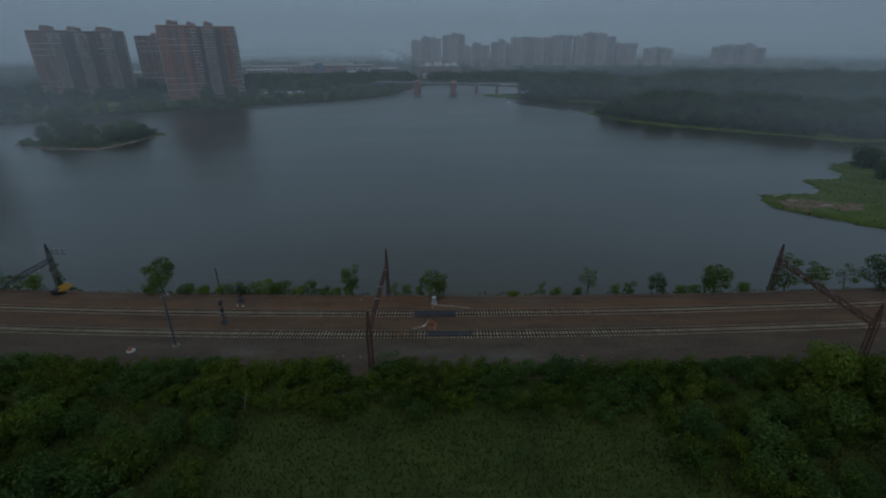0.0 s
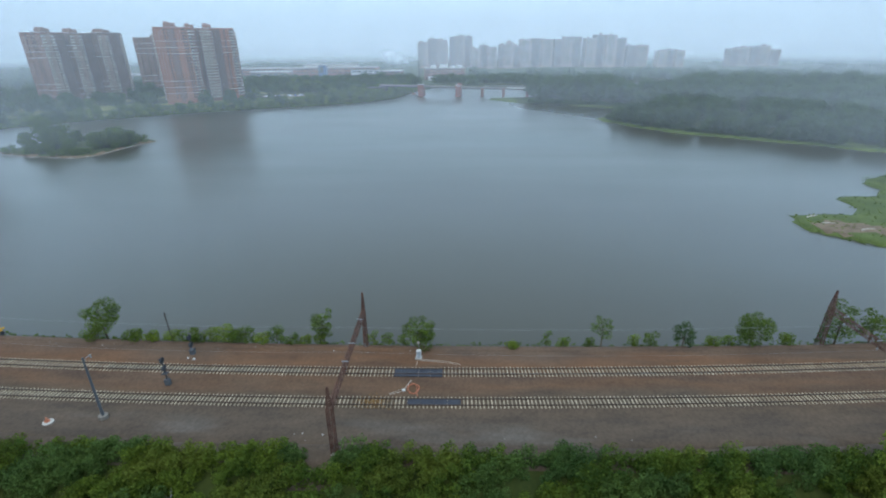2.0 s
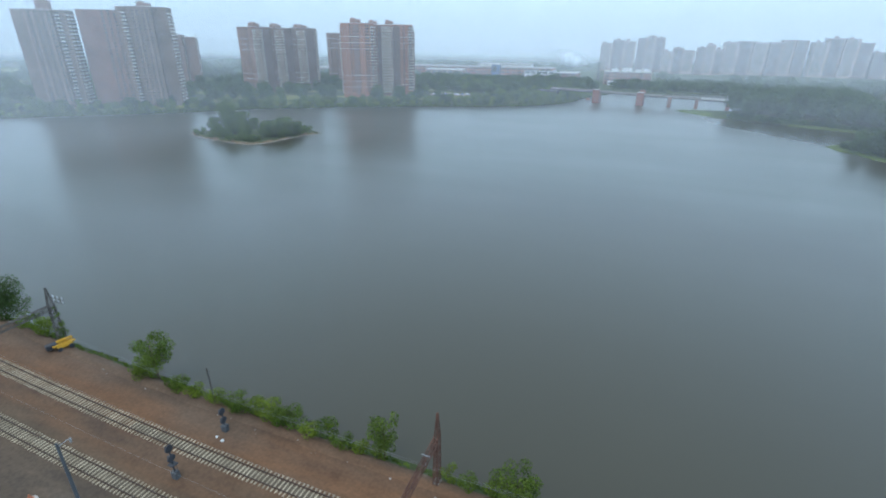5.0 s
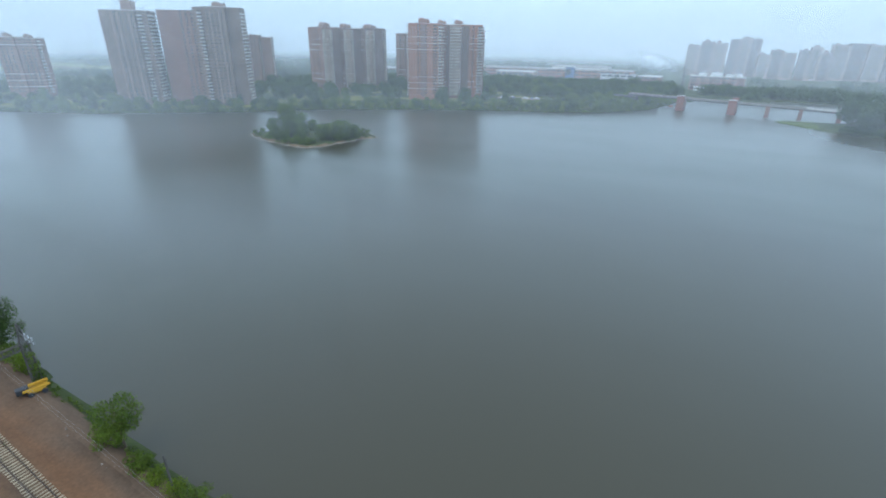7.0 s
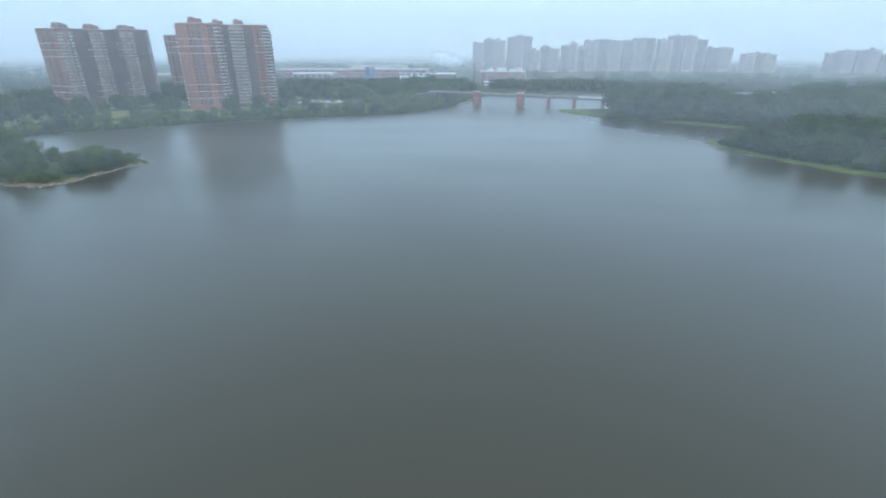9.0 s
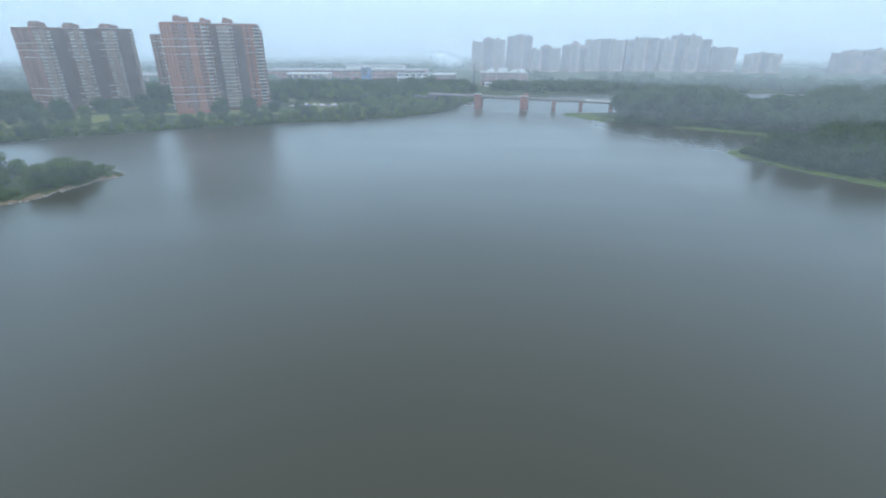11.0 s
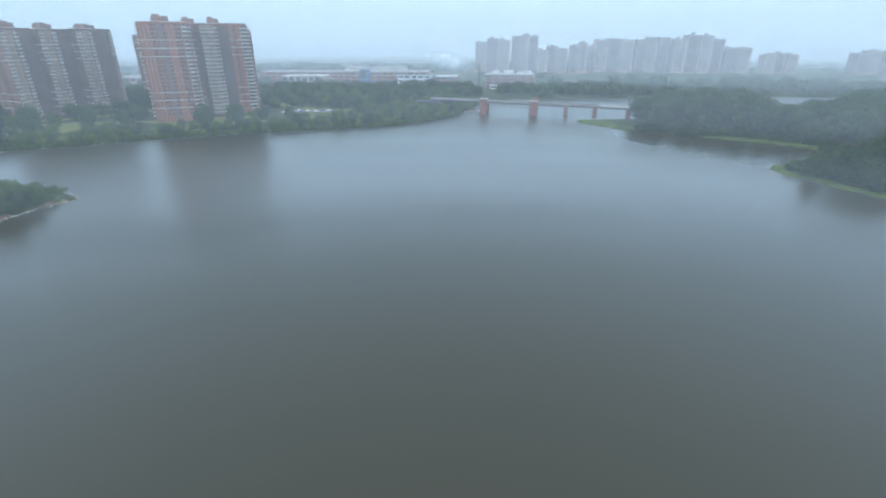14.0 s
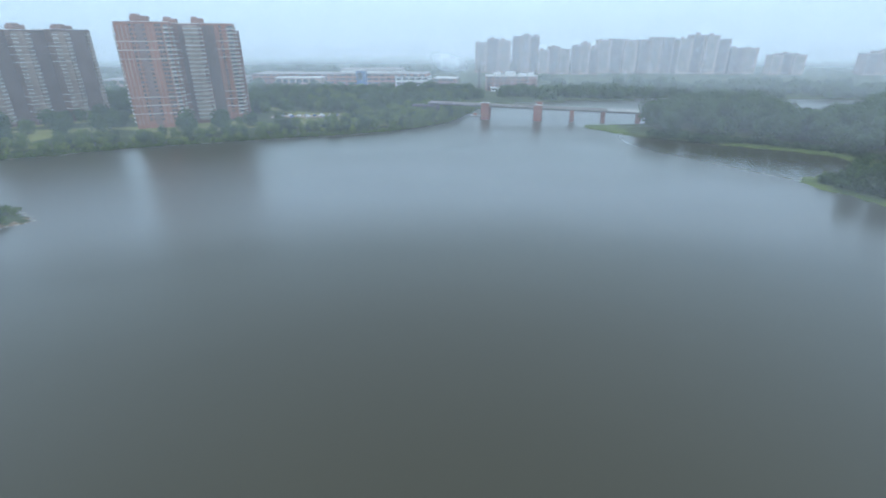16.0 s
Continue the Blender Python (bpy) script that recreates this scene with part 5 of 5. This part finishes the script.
for k, (x, w, h) in enumerate(((-36, 9, 3.2), (-22, 13, 4.4), (-5, 8, 2.6), (6, 7, 3.6))):
    tank = thing("rooftop_plant", "pale ventilation plant on the power house roof", "rooftop plant", pose(x, 812, 19.6), "rooftop plant")
    bm = bmesh.new()
    box(bm, 0, w, 0, 7, 0, h, 0.15)
    part("casing", bm, M_WHITE, tank)
    bm = bmesh.new()
    rod(bm, (w * 0.5, 3.5, h), (w * 0.5, 3.5, h + 1.2), 1.4, 1.4, 14)
    part("fan_cowl", bm, M_GREY, tank)


def steam_material():
    """Dense steam in the middle of the plume, torn by noise and gone at its rim."""
    m = mist_material("steam", 0.9, -20, 0, 120, 0.05, 0.05, 1.3)
    t = m.node_tree
    co, ln, ms = t.nodes.new("ShaderNodeTexCoord"), t.nodes.new("ShaderNodeVectorMath"), t.nodes.new("ShaderNodeVectorMath")
    ms.operation, ms.inputs[1].default_value = "MULTIPLY", (1 / 38, 0, 1 / 14)
    ln.operation = "LENGTH"
    t.links.new(co.outputs["Object"], ms.inputs[0])
    t.links.new(ms.outputs[0], ln.inputs[0])
    edge = t.nodes.new("ShaderNodeMapRange")
    edge.interpolation_type = "SMOOTHSTEP"
    edge.inputs["From Min"].default_value, edge.inputs["From Max"].default_value = 1.0, 0.1
    t.links.new(ln.outputs["Value"], edge.inputs["Value"])
    mix = t.nodes["Mix Shader.001"]
    src = mix.inputs[0].links[0].from_socket
    mu = t.nodes.new("ShaderNodeMath")
    mu.operation = "MULTIPLY"
    t.links.new(src, mu.inputs[0])
    t.links.new(edge.outputs[0], mu.inputs[1])
    t.links.new(mu.outputs[0], mix.inputs[0])
    return m


bm = bmesh.new()
bmesh.ops.create_icosphere(bm, subdivisions=4, radius=1.0)
bmesh.ops.delete(bm, geom=[v for v in bm.verts if v.co.y > 0.05], context="VERTS")
for v in bm.verts:
    lump = 1 + 0.25 * noise.noise(v.co * 1.7 + Vector((3, 1, 7)))
    v.co = Vector((v.co.x * 38 * lump, v.co.y * 8 * lump, v.co.z * 14 * lump))
for face in bm.faces:
    face.smooth = True
steam = new("steam_plume", to_mesh("steam_plume", bm, steam_material()))
steam.matrix_basis = pose(-88, 784, 35, 0, 12, 0)
tagged(steam, "white steam plume drifting from the power house", "steam", kind="stuff")


# ---- bridge ----
def bridge():
    b = thing("road_bridge", "low drawbridge with red brick piers and a pale deck", "bridge")
    A, B = Vector((-83.0, 597, 0)), Vector((130.5, 573, 0))
    d = (B - A).normalized()
    yaw = math.degrees(math.atan2(d.y, d.x))
    L = (B - A).length
    base = pose(A.x, A.y, 0, 0, 0, yaw)
    b.matrix_basis = base
    def zdeck(u):
        return 12.2 - 4.0 * (u / L)
    n = 9
    for i in range(n):
        u0, u1 = L * i / n, L * (i + 1) / n
        bm = bmesh.new()
        box(bm, u0, u1 - 0.05, -4.5, 4.5, -0.45, 0.0)
        for v in bm.verts:
            v.co.z += zdeck(v.co.x)
        part("deck", bm, M_ROOF, b)
        for y in (-4.3, 4.3):
            bm = bmesh.new()
            box(bm, u0, u1 - 0.05, y - 0.12, y + 0.12, 0.0, 0.6)
            for v in bm.verts:
                v.co.z += zdeck(v.co.x)
            part("parapet", bm, M_PALE if i > 5 else M_FOOT, b)
        bm = bmesh.new()
        box(bm, u0, u1 - 0.05, -4.3, -3.8, -1.7, -0.45)
        box(bm, u0, u1 - 0.05, 3.8, 4.3, -1.7, -0.45)
        for v in bm.verts:
            v.co.z += zdeck(v.co.x)
        part("girder", bm, M_STEEL_DARK, b)
    for u, w, deep, over, m in ((48, 6.4, 13, 1.8, M_PIER), (90, 6.4, 13, 1.8, M_PIER), (116.5, 3.2, 9, 0.2, M_BRICK_B), (140, 3.0, 9, 0.2, M_BRICK_B), (166, 3.0, 9, 0.2, M_BRICK_B), (190, 3.0, 9, 0.2, M_BRICK_B)):
        bm = bmesh.new()
        z = zdeck(u)
        box(bm, u - w / 2, u + w / 2, -deep / 2, -4.6 if over > 1 else deep / 2, -3, z + over if over > 1 else z - 0.75, 0.15)
        if over > 1:
            box(bm, u - w / 2, u + w / 2, -4.6, deep / 2, -3, z - 2.05, 0.1)
        pier = part("pier", bm, m, b, "red brick pier" if over > 1 else "brown brick pier")
        if over > 1:
            bm = bmesh.new()
            box(bm, u - w / 2 - 0.3, u + w / 2 + 0.3, -deep / 2 - 0.3, -4.4, z + over, z + over + 0.5, 0.1)
            part("cap", bm, M_PALE, pier, "pale stone cap")
    bm = bmesh.new()
    box(bm, 88, 93, 5, 9, zdeck(90), zdeck(90) + 3.0, 0.1)
    part("bridge_house", bm, M_PIER, b, "small red brick operator house")
    bm = bmesh.new()
    box(bm, -14, 8, -4.4, 4.4, -2, zdeck(4) - 2.3)
    part("abutment", bm, M_STEEL_DARK, b)
    return b


bridge()


def car(x, y, z, yaw, material, label):
    c = thing("car", label, "car", pose(x, y, z, 0, 0, yaw), "parked cars")
    bm = bmesh.new()
    box(bm, -2.2, 2.2, -0.9, 0.9, 0.3, 0.9, 0.12)
    box(bm, -1.3, 1.2, -0.8, 0.8, 0.9, 1.5, 0.15)
    part("body", bm, material, c)
    for dx in (-1.4, 1.4):
        for dy in (-0.85, 0.85):
            bm = bmesh.new()
            rod(bm, (dx, dy - 0.12, 0.32), (dx, dy + 0.12, 0.32), 0.32, 0.32, 10)
            part("wheel", bm, M_BLACK, c)
    return c


lot = fast_mesh("pavement", [(-202, 549, 3.9), (-150, 560, 3.9), (-154, 576, 3.9), (-206, 565, 3.9)], [(0, 1, 2, 3)], mat("parking_asphalt", (0.20, 0.17, 0.12), (0.30, 0.26, 0.19), 0.9, 0.2, 2))
tagged(new("pavement", lot), "pale worn parking ground among trees", "pavement", kind="structure")
for i in range(12):
    car(-198 + i * 4.0, 552.5 + i * 0.85 + (i % 3) * 3, 3.93, 80 + (i % 2) * 6, (M_WHITE, M_GREY, M_WHITE, M_BLUE)[i % 4], ("white parked car", "grey parked car", "white parked van", "blue parked car")[i % 4] + " beside the far bank")

def boat(x, y, yaw, long, trim, label):
    c = thing("motor_boat", label, "boat", pose(x, y, 0, 0, 0, yaw))
    bm = bmesh.new()
    box(bm, -long / 2, long / 2, -1.1, 1.1, -0.35, 0.9)
    for v in bm.verts:
        if v.co.x > 0:
            v.co.y *= 0.35
            v.co.z += 0.25 if v.co.z > 0 else 0.1
        elif v.co.z < 0:
            v.co.y *= 0.8
    part("hull", bm, M_WHITE, c)
    bm = bmesh.new()
    box(bm, -long * 0.2, long * 0.18, -0.8, 0.8, 0.9, 2.1, 0.12)
    part("cabin", bm, trim, c)
    bm = bmesh.new()
    box(bm, long * 0.18, long * 0.2, -0.7, 0.7, 1.3, 1.9)
    part("windscreen", bm, M_GLASS, c)
    return c


boat(-45, 606, 172, 9.0, M_ORANGE, "white motor boat with a red cabin moored by the bridge")

# ---- things along the railway ----
pole = thing("steel_mast", "blue-grey tapered steel mast on a round concrete footing", "mast", pose(-52.0, 78.5, 2.9))
bm = bmesh.new()
rod(bm, (0, 0, 0.5), (0, 0, 11.5), 0.23, 0.15, 12)
part("shaft", bm, M_BLUE_STEEL, pole)
bm = bmesh.new()
rod(bm, (0, 0, -0.3), (0, 0, 0.6), 0.72, 0.68, 16)
part("footing", bm, M_FOOT, pole, "grey round concrete footing")
bm = bmesh.new()
rod(bm, (0, 0, 11.0), (0.1, 1.4, 11.15), 0.05, 0.05, 6)
part("bracket", bm, M_GREY, pole)
insulator(pole, (0.1, 1.35, 11.1), (0.1, 1.35, 10.5))


def signal(x, y, tall, label):
    s = thing("railway_signal", label, "signal", pose(x, y, 2.9), "signals")
    bm = bmesh.new()
    rod(bm, (0, 0, -0.2), (0, 0, tall), 0.11, 0.09, 8)
    part("post", bm, M_BLACK, s)
    for z in (tall - 0.6, tall - 2.2):
        bm = bmesh.new()
        rod(bm, (-0.1, 0, z), (0.1, 0, z), 0.55, 0.55, 16)
        target = part("target", bm, M_BLACK, s, "round black signal target")
        for k in range(3):
            bm = bmesh.new()
            a = 2.1 * k
            rod(bm, (-0.1, 0.28 * math.cos(a), z + 0.28 * math.sin(a)), (-0.4, 0.28 * math.cos(a), z + 0.28 * math.sin(a)), 0.13, 0.15, 8)
            part("hood", bm, M_BLACK, target)
    bm = bmesh.new()
    box(bm, -0.5, 0.5, -0.45, 0.45, tall - 3.3, tall - 3.22)
    part("platform", bm, M_BLACK, s)
    rods("ladder", [((0.35, -0.2, 0), (0.35, -0.2, tall - 3.2)), ((0.35, 0.2, 0), (0.35, 0.2, tall - 3.2))] + [((0.35, -0.2, 0.4 * k), (0.35, 0.2, 0.4 * k)) for k in range(1, int((tall - 3.2) / 0.4))], 0.03, M_BLACK, s)
    bm = bmesh.new()
    box(bm, -0.45, 0.45, -0.35, 0.35, -0.2, 1.1, 0.05)
    part("relay_box", bm, M_BLUE_STEEL, s, "blue-grey relay box")
    return s


signal(-46.2, 86.8, 5.6, "black steel railway signal between the two tracks")
signal(-46.4, 95.8, 4.2, "black steel railway signal near the lake bank")

wp = thing("wooden_pole", "weathered dark wooden pole on the lake bank", "pole", pose(-52.8, 100.2, 2.3, 0, -2, 0))
bm = bmesh.new()
rod(bm, (0, 0, -0.3), (0, 0, 7.0), 0.17, 0.12, 8)
part("shaft", bm, M_STEEL_DARK, wp)
bm = bmesh.new()
rod(bm, (-0.05, 0, 6.7), (0.7, 0, 6.4), 0.05, 0.04, 6)
part("stub_arm", bm, M_STEEL_DARK, wp)

cab = thing("equipment_cabinet", "white trackside equipment cabinet with an antenna dish", "cabinet", pose(-3.0, 95.2, 2.88))
bm = bmesh.new()
box(bm, -0.42, 0.42, -0.35, 0.35, 0.15, 1.7, 0.05)
part("body", bm, M_WHITE, cab)
bm = bmesh.new()
box(bm, -0.35, 0.35, -0.39, -0.35, 0.25, 1.6)
part("door", bm, M_GREY, cab)
bm = bmesh.new()
box(bm, -0.65, 0.65, -0.55, 0.55, -0.1, 0.15, 0.03)
part("plinth", bm, M_CONC, cab)
bm = bmesh.new()
rod(bm, (0, 0.3, 1.9), (0, 0.3, 3.4), 0.05, 0.05, 8)
rod(bm, (0, 0.2, 3.3), (0, 0.08, 3.35), 0.22, 0.3, 12)
part("dish", bm, M_FOOT, cab, "grey dish on a short mast")


def pipe(pts, r, material, label, name="cable_pipe"):
    cu = bpy.data.curves.new(name, "CURVE")
    cu.dimensions, cu.bevel_depth, cu.bevel_resolution = "3D", r, 2
    sp = cu.splines.new("POLY")
    sp.points.add(len(pts) - 1)
    for q, c in zip(sp.points, pts):
        q.co = (*c, 1)
    cu.materials.append(material)
    return tagged(new(name, cu), label, "pipe", "cable pipes")


pipe([(-3.0, 94.6, 2.95), (-0.5, 94.4, 2.95), (2.5, 94.0, 2.95), (4.6, 93.3, 2.95), (4.9, 92.8, 2.97)], 0.038, M_PIPE, "pale cable pipe lying on the ballast")
pipe([(-2.8, 94.3, 2.95), (0.5, 93.9, 2.95), (3.0, 93.5, 2.95), (4.5, 93.0, 2.95)], 0.03, M_PIPE, "thin pale cable pipe lying on the ballast")
pipe([(-3.1, 94.6, 2.95), (-3.2, 93.4, 3.0), (-3.3, 92.9, 3.05)], 0.042, M_PIPE, "short pale pipe from cabinet to track")
pipe([(-3.7, 88.9, 2.95), (-4.4, 87.0, 2.93), (-5.0, 85.7, 2.93), (-7.1, 84.6, 3.03)], 0.042, M_PIPE, "pale cable pipe between the tracks")
pipe([(-3.9, 88.7, 2.95), (-4.8, 86.4, 2.93), (-7.3, 84.9, 3.0)], 0.03, M_PIPE, "thin pale cable pipe between the tracks")
box_me = bmesh.new()
box(box_me, -0.26, 0.26, -0.2, 0.2, 0, 0.26, 0.04)
tagged(new("junction_box", to_mesh("junction_box", box_me, M_WHITE)), "small white junction box on the ballast", "junction box").matrix_basis = pose(-4.9, 85.9, 2.85, 0, 0, 20)
loop = [(-3.3 + math.cos(a) * (0.95 + 0.1 * math.sin(3 * a)), 86.2 + math.sin(a) * 1.25, 2.93 + 0.03 * k % 0.2) for k, a in enumerate([i * 0.35 for i in range(40)])]
pipe(loop + [(-2.6, 84.9, 2.95), (-2.4, 84.3, 3.0)], 0.09, M_ORANGE, "orange coiled cable duct between the tracks", "cable_coil")


def crossing_mat(name, x0, x1, y0, label, strips):
    c = thing(name, label, "track mat", pose(0, 0, 0))
    for a, b in strips:
        n = 4
        for i in range(n):
            bm = bmesh.new()
            u0, u1 = x0 + (x1 - x0) * i / n, x0 + (x1 - x0) * (i + 1) / n - 0.04
            box(bm, u0, u1, y0 + a, y0 + b, RAIL_Z + 0.1, RAIL_Z + 0.2, 0.02)
            part("panel", bm, M_MAT, c)
    return c


crossing_mat("crossing_mat", -4.0, 4.8, NEAR, "black rubber crossing panels laid between the rails", [(-0.66, 0.66)])
crossing_mat("crossing_mat", -7.0, 1.6, FAR, "black rubber crossing panels round the far rails", [(-0.66, 0.66), (-1.5, -0.86)])

mh = thing("manhole", "round concrete manhole ring with an orange cone", "manhole", pose(-60.1, 77.3, 2.9))
bm = bmesh.new()
rod(bm, (0, 0, -0.2), (0, 0, 0.18), 0.8, 0.76, 20)
part("ring", bm, M_CONC, mh)
bm = bmesh.new()
rod(bm, (-0.2, 0.1, 0.18), (-0.2, 0.1, 0.26), 0.42, 0.42, 12)
rod(bm, (-0.2, 0.1, 0.26), (-0.2, 0.1, 0.95), 0.32, 0.06, 12)
part("cone", bm, M_ORANGE, mh, "orange traffic cone")

rnd = random.Random(21)


def sack(x, y, r, material, label, name="sack"):
    bm = bmesh.new()
    bmesh.ops.create_icosphere(bm, subdivisions=2, radius=r)
    k = rnd.uniform(0, 9)
    for v in bm.verts:
        v.co += v.co * 0.25 * noise.noise(v.co * (1.6 / r) + Vector((k, k, k)))
        v.co.z = max(v.co.z * 0.7, -r * 0.35)
    ob = new(name, to_mesh(name, bm, material))
    ob.matrix_basis = pose(x, y, 2.9 + r * 0.3, 0, 0, rnd.uniform(0, 360))
    return tagged(ob, label, name, "trackside litter")


for x, y, r in ((-46.6, 94.3, 0.2), (-45.3, 94.0, 0.26)):
    sack(x, y, r, M_WHITE, "white sack dumped beside the railway signal")
for i in range(16):
    x = rnd.uniform(-70, 60)
    y = rnd.choice((rnd.uniform(74, 80), rnd.uniform(85.5, 88.6), rnd.uniform(94.5, 98)))
    sack(x, y + bend(x), rnd.uniform(0.05, 0.11), rnd.choice((M_FOOT, M_BALLAST, M_BALLAST)), "small pale stone lying on the ballast", "stone")

for i in range(26):
    x = rnd.uniform(-85, -4)
    sack(x, 96.2 + bend(x) + abs(rnd.gauss(0, 1.3)), rnd.uniform(0.06, 0.14), rnd.choice((M_FOOT, M_FOOT, M_CONC)), "pale rubble lump at the foot of the bank", "rubble")
for i in range(8):
    sack(rnd.uniform(-24, 34), rnd.uniform(73.6, 76), rnd.uniform(0.08, 0.17), M_FOOT if i % 3 else M_CONC, "scrap of pale litter on the service road", "litter")

# ochre spill between the rails by the portal
rng = np.random.default_rng(52)
RV, RF = [], []
for k in range(360):
    x, y = -9.6 + rng.normal(0, 1.3), NEAR + rng.normal(0, 0.75)
    RF.append(cube_faces + 8 * len(RV))
    RV.append((cube * rng.uniform(0.03, 0.09, 3) + rng.normal(0, 0.01, (8, 3))) + np.array([x, y + rail_line(x), 3.06 + 0.05 * rng.random()]))
M_OCHRE = mat("ochre_spill", (0.14, 0.08, 0.028), (0.25, 0.14, 0.05), 0.95, 1.5, 8)
tagged(new("ochre_spill", fast_mesh("ochre_spill", np.concatenate(RV), np.concatenate(RF), M_OCHRE)), "ochre grit spilt between the rails", "spill", kind="stuff")

# yellow lift machine at the foot of the dark mast
lift_m = thing("boom_lift", "yellow boom lift parked at the foot of a mast", "machine", pose(-90.3, 101.2, 2.75, 0, 0, 75))
bm = bmesh.new()
box(bm, -1.8, 1.8, -0.75, -0.35, 0.95, 1.3, 0.06)
part("boom", bm, M_YELLOW, lift_m)
bm = bmesh.new()
box(bm, -0.9, 1.7, 0.25, 0.7, 1.25, 1.65, 0.06)
part("upper_boom", bm, M_YELLOW, lift_m)
bm = bmesh.new()
box(bm, -2.6, -0.9, -0.2, 0.9, 0.5, 1.5, 0.08)
part("engine", bm, M_BLACK, lift_m)
bm = bmesh.new()
box(bm, -1.2, 1.2, -0.9, 0.9, 0.45, 1.0, 0.08)
part("chassis", bm, M_YELLOW, lift_m)
for dx in (-0.9, 0.9):
    for dy in (-0.95, 0.95):
        bm = bmesh.new()
        rod(bm, (dx, dy - 0.15, 0.4), (dx, dy + 0.15, 0.4), 0.42, 0.42, 12)
        part("wheel", bm, M_BLACK, lift_m)
bm = bmesh.new()
box(bm, 1.0, 1.5, -0.3, 0.3, 0.7, 1.2, 0.05)
part("bracket", bm, M_YELLOW, lift_m)
# creeper on the dark mast
thicket("creeper", "green creeper wrapping the rusty lattice mast", "creeper", [(74.9, 101.2, 0.9, 9.0), (74.4, 101.0, 0.9, 5.5), (75.6, 101.0, 1.1, 4.5)], M_LEAF_DARK, 0.28, 0.7, 0.05, 9)
thicket("creeper", "green creeper climbing the dark lattice mast", "creeper", [(-91.8, 102.2, 1.25, 8.8), (-91.5, 102.3, 1.2, 5.0)], M_LEAF, 0.25, 0.8, 0.1, 7)
# reeds and tufts on the marsh spit
tuft = np.random.default_rng(77)
spots = []
TX, TY = tuft.uniform(116, 215, 3500), tuft.uniform(146, 246, 3500)
TD = signed(LAKE, TX, TY)
for x, y, d in zip(TX, TY, TD):
    if d > 0.3 and tuft.random() < (0.5 if d < 2.5 else 0.22):
        spots.append((x, y, tuft.uniform(0.2, 0.5), tuft.uniform(0.1, 0.3)))
thicket("marsh_grass", "rank green marsh grass on the spit", "grass", spots, M_LEAF_LIGHT, 0.35, 0.5, 0.05, 3)
# driftwood on the marsh spit
for x, y, a in ((127, 181, 15), (128, 174, -10), (136, 168, 5)):
    bm = bmesh.new()
    rod(bm, (-2.2, 0, 0), (0.4, 0.5, 0.05), 0.24, 0.2, 7)
    rod(bm, (0.4, 0.5, 0.05), (2.4, 0.2, 0.1), 0.2, 0.1, 7)
    rod(bm, (0.2, 0.4, 0.05), (1.0, 1.3, 0.15), 0.12, 0.05, 5)
    ob = new("driftwood", to_mesh("driftwood", bm, M_PIPE))
    ob.matrix_basis = pose(x, y, max(0.3, ground_z(x, y)) + 0.12, 0, 0, a)
    tagged(ob, "bleached driftwood log lying on the marsh", "log", "driftwood")
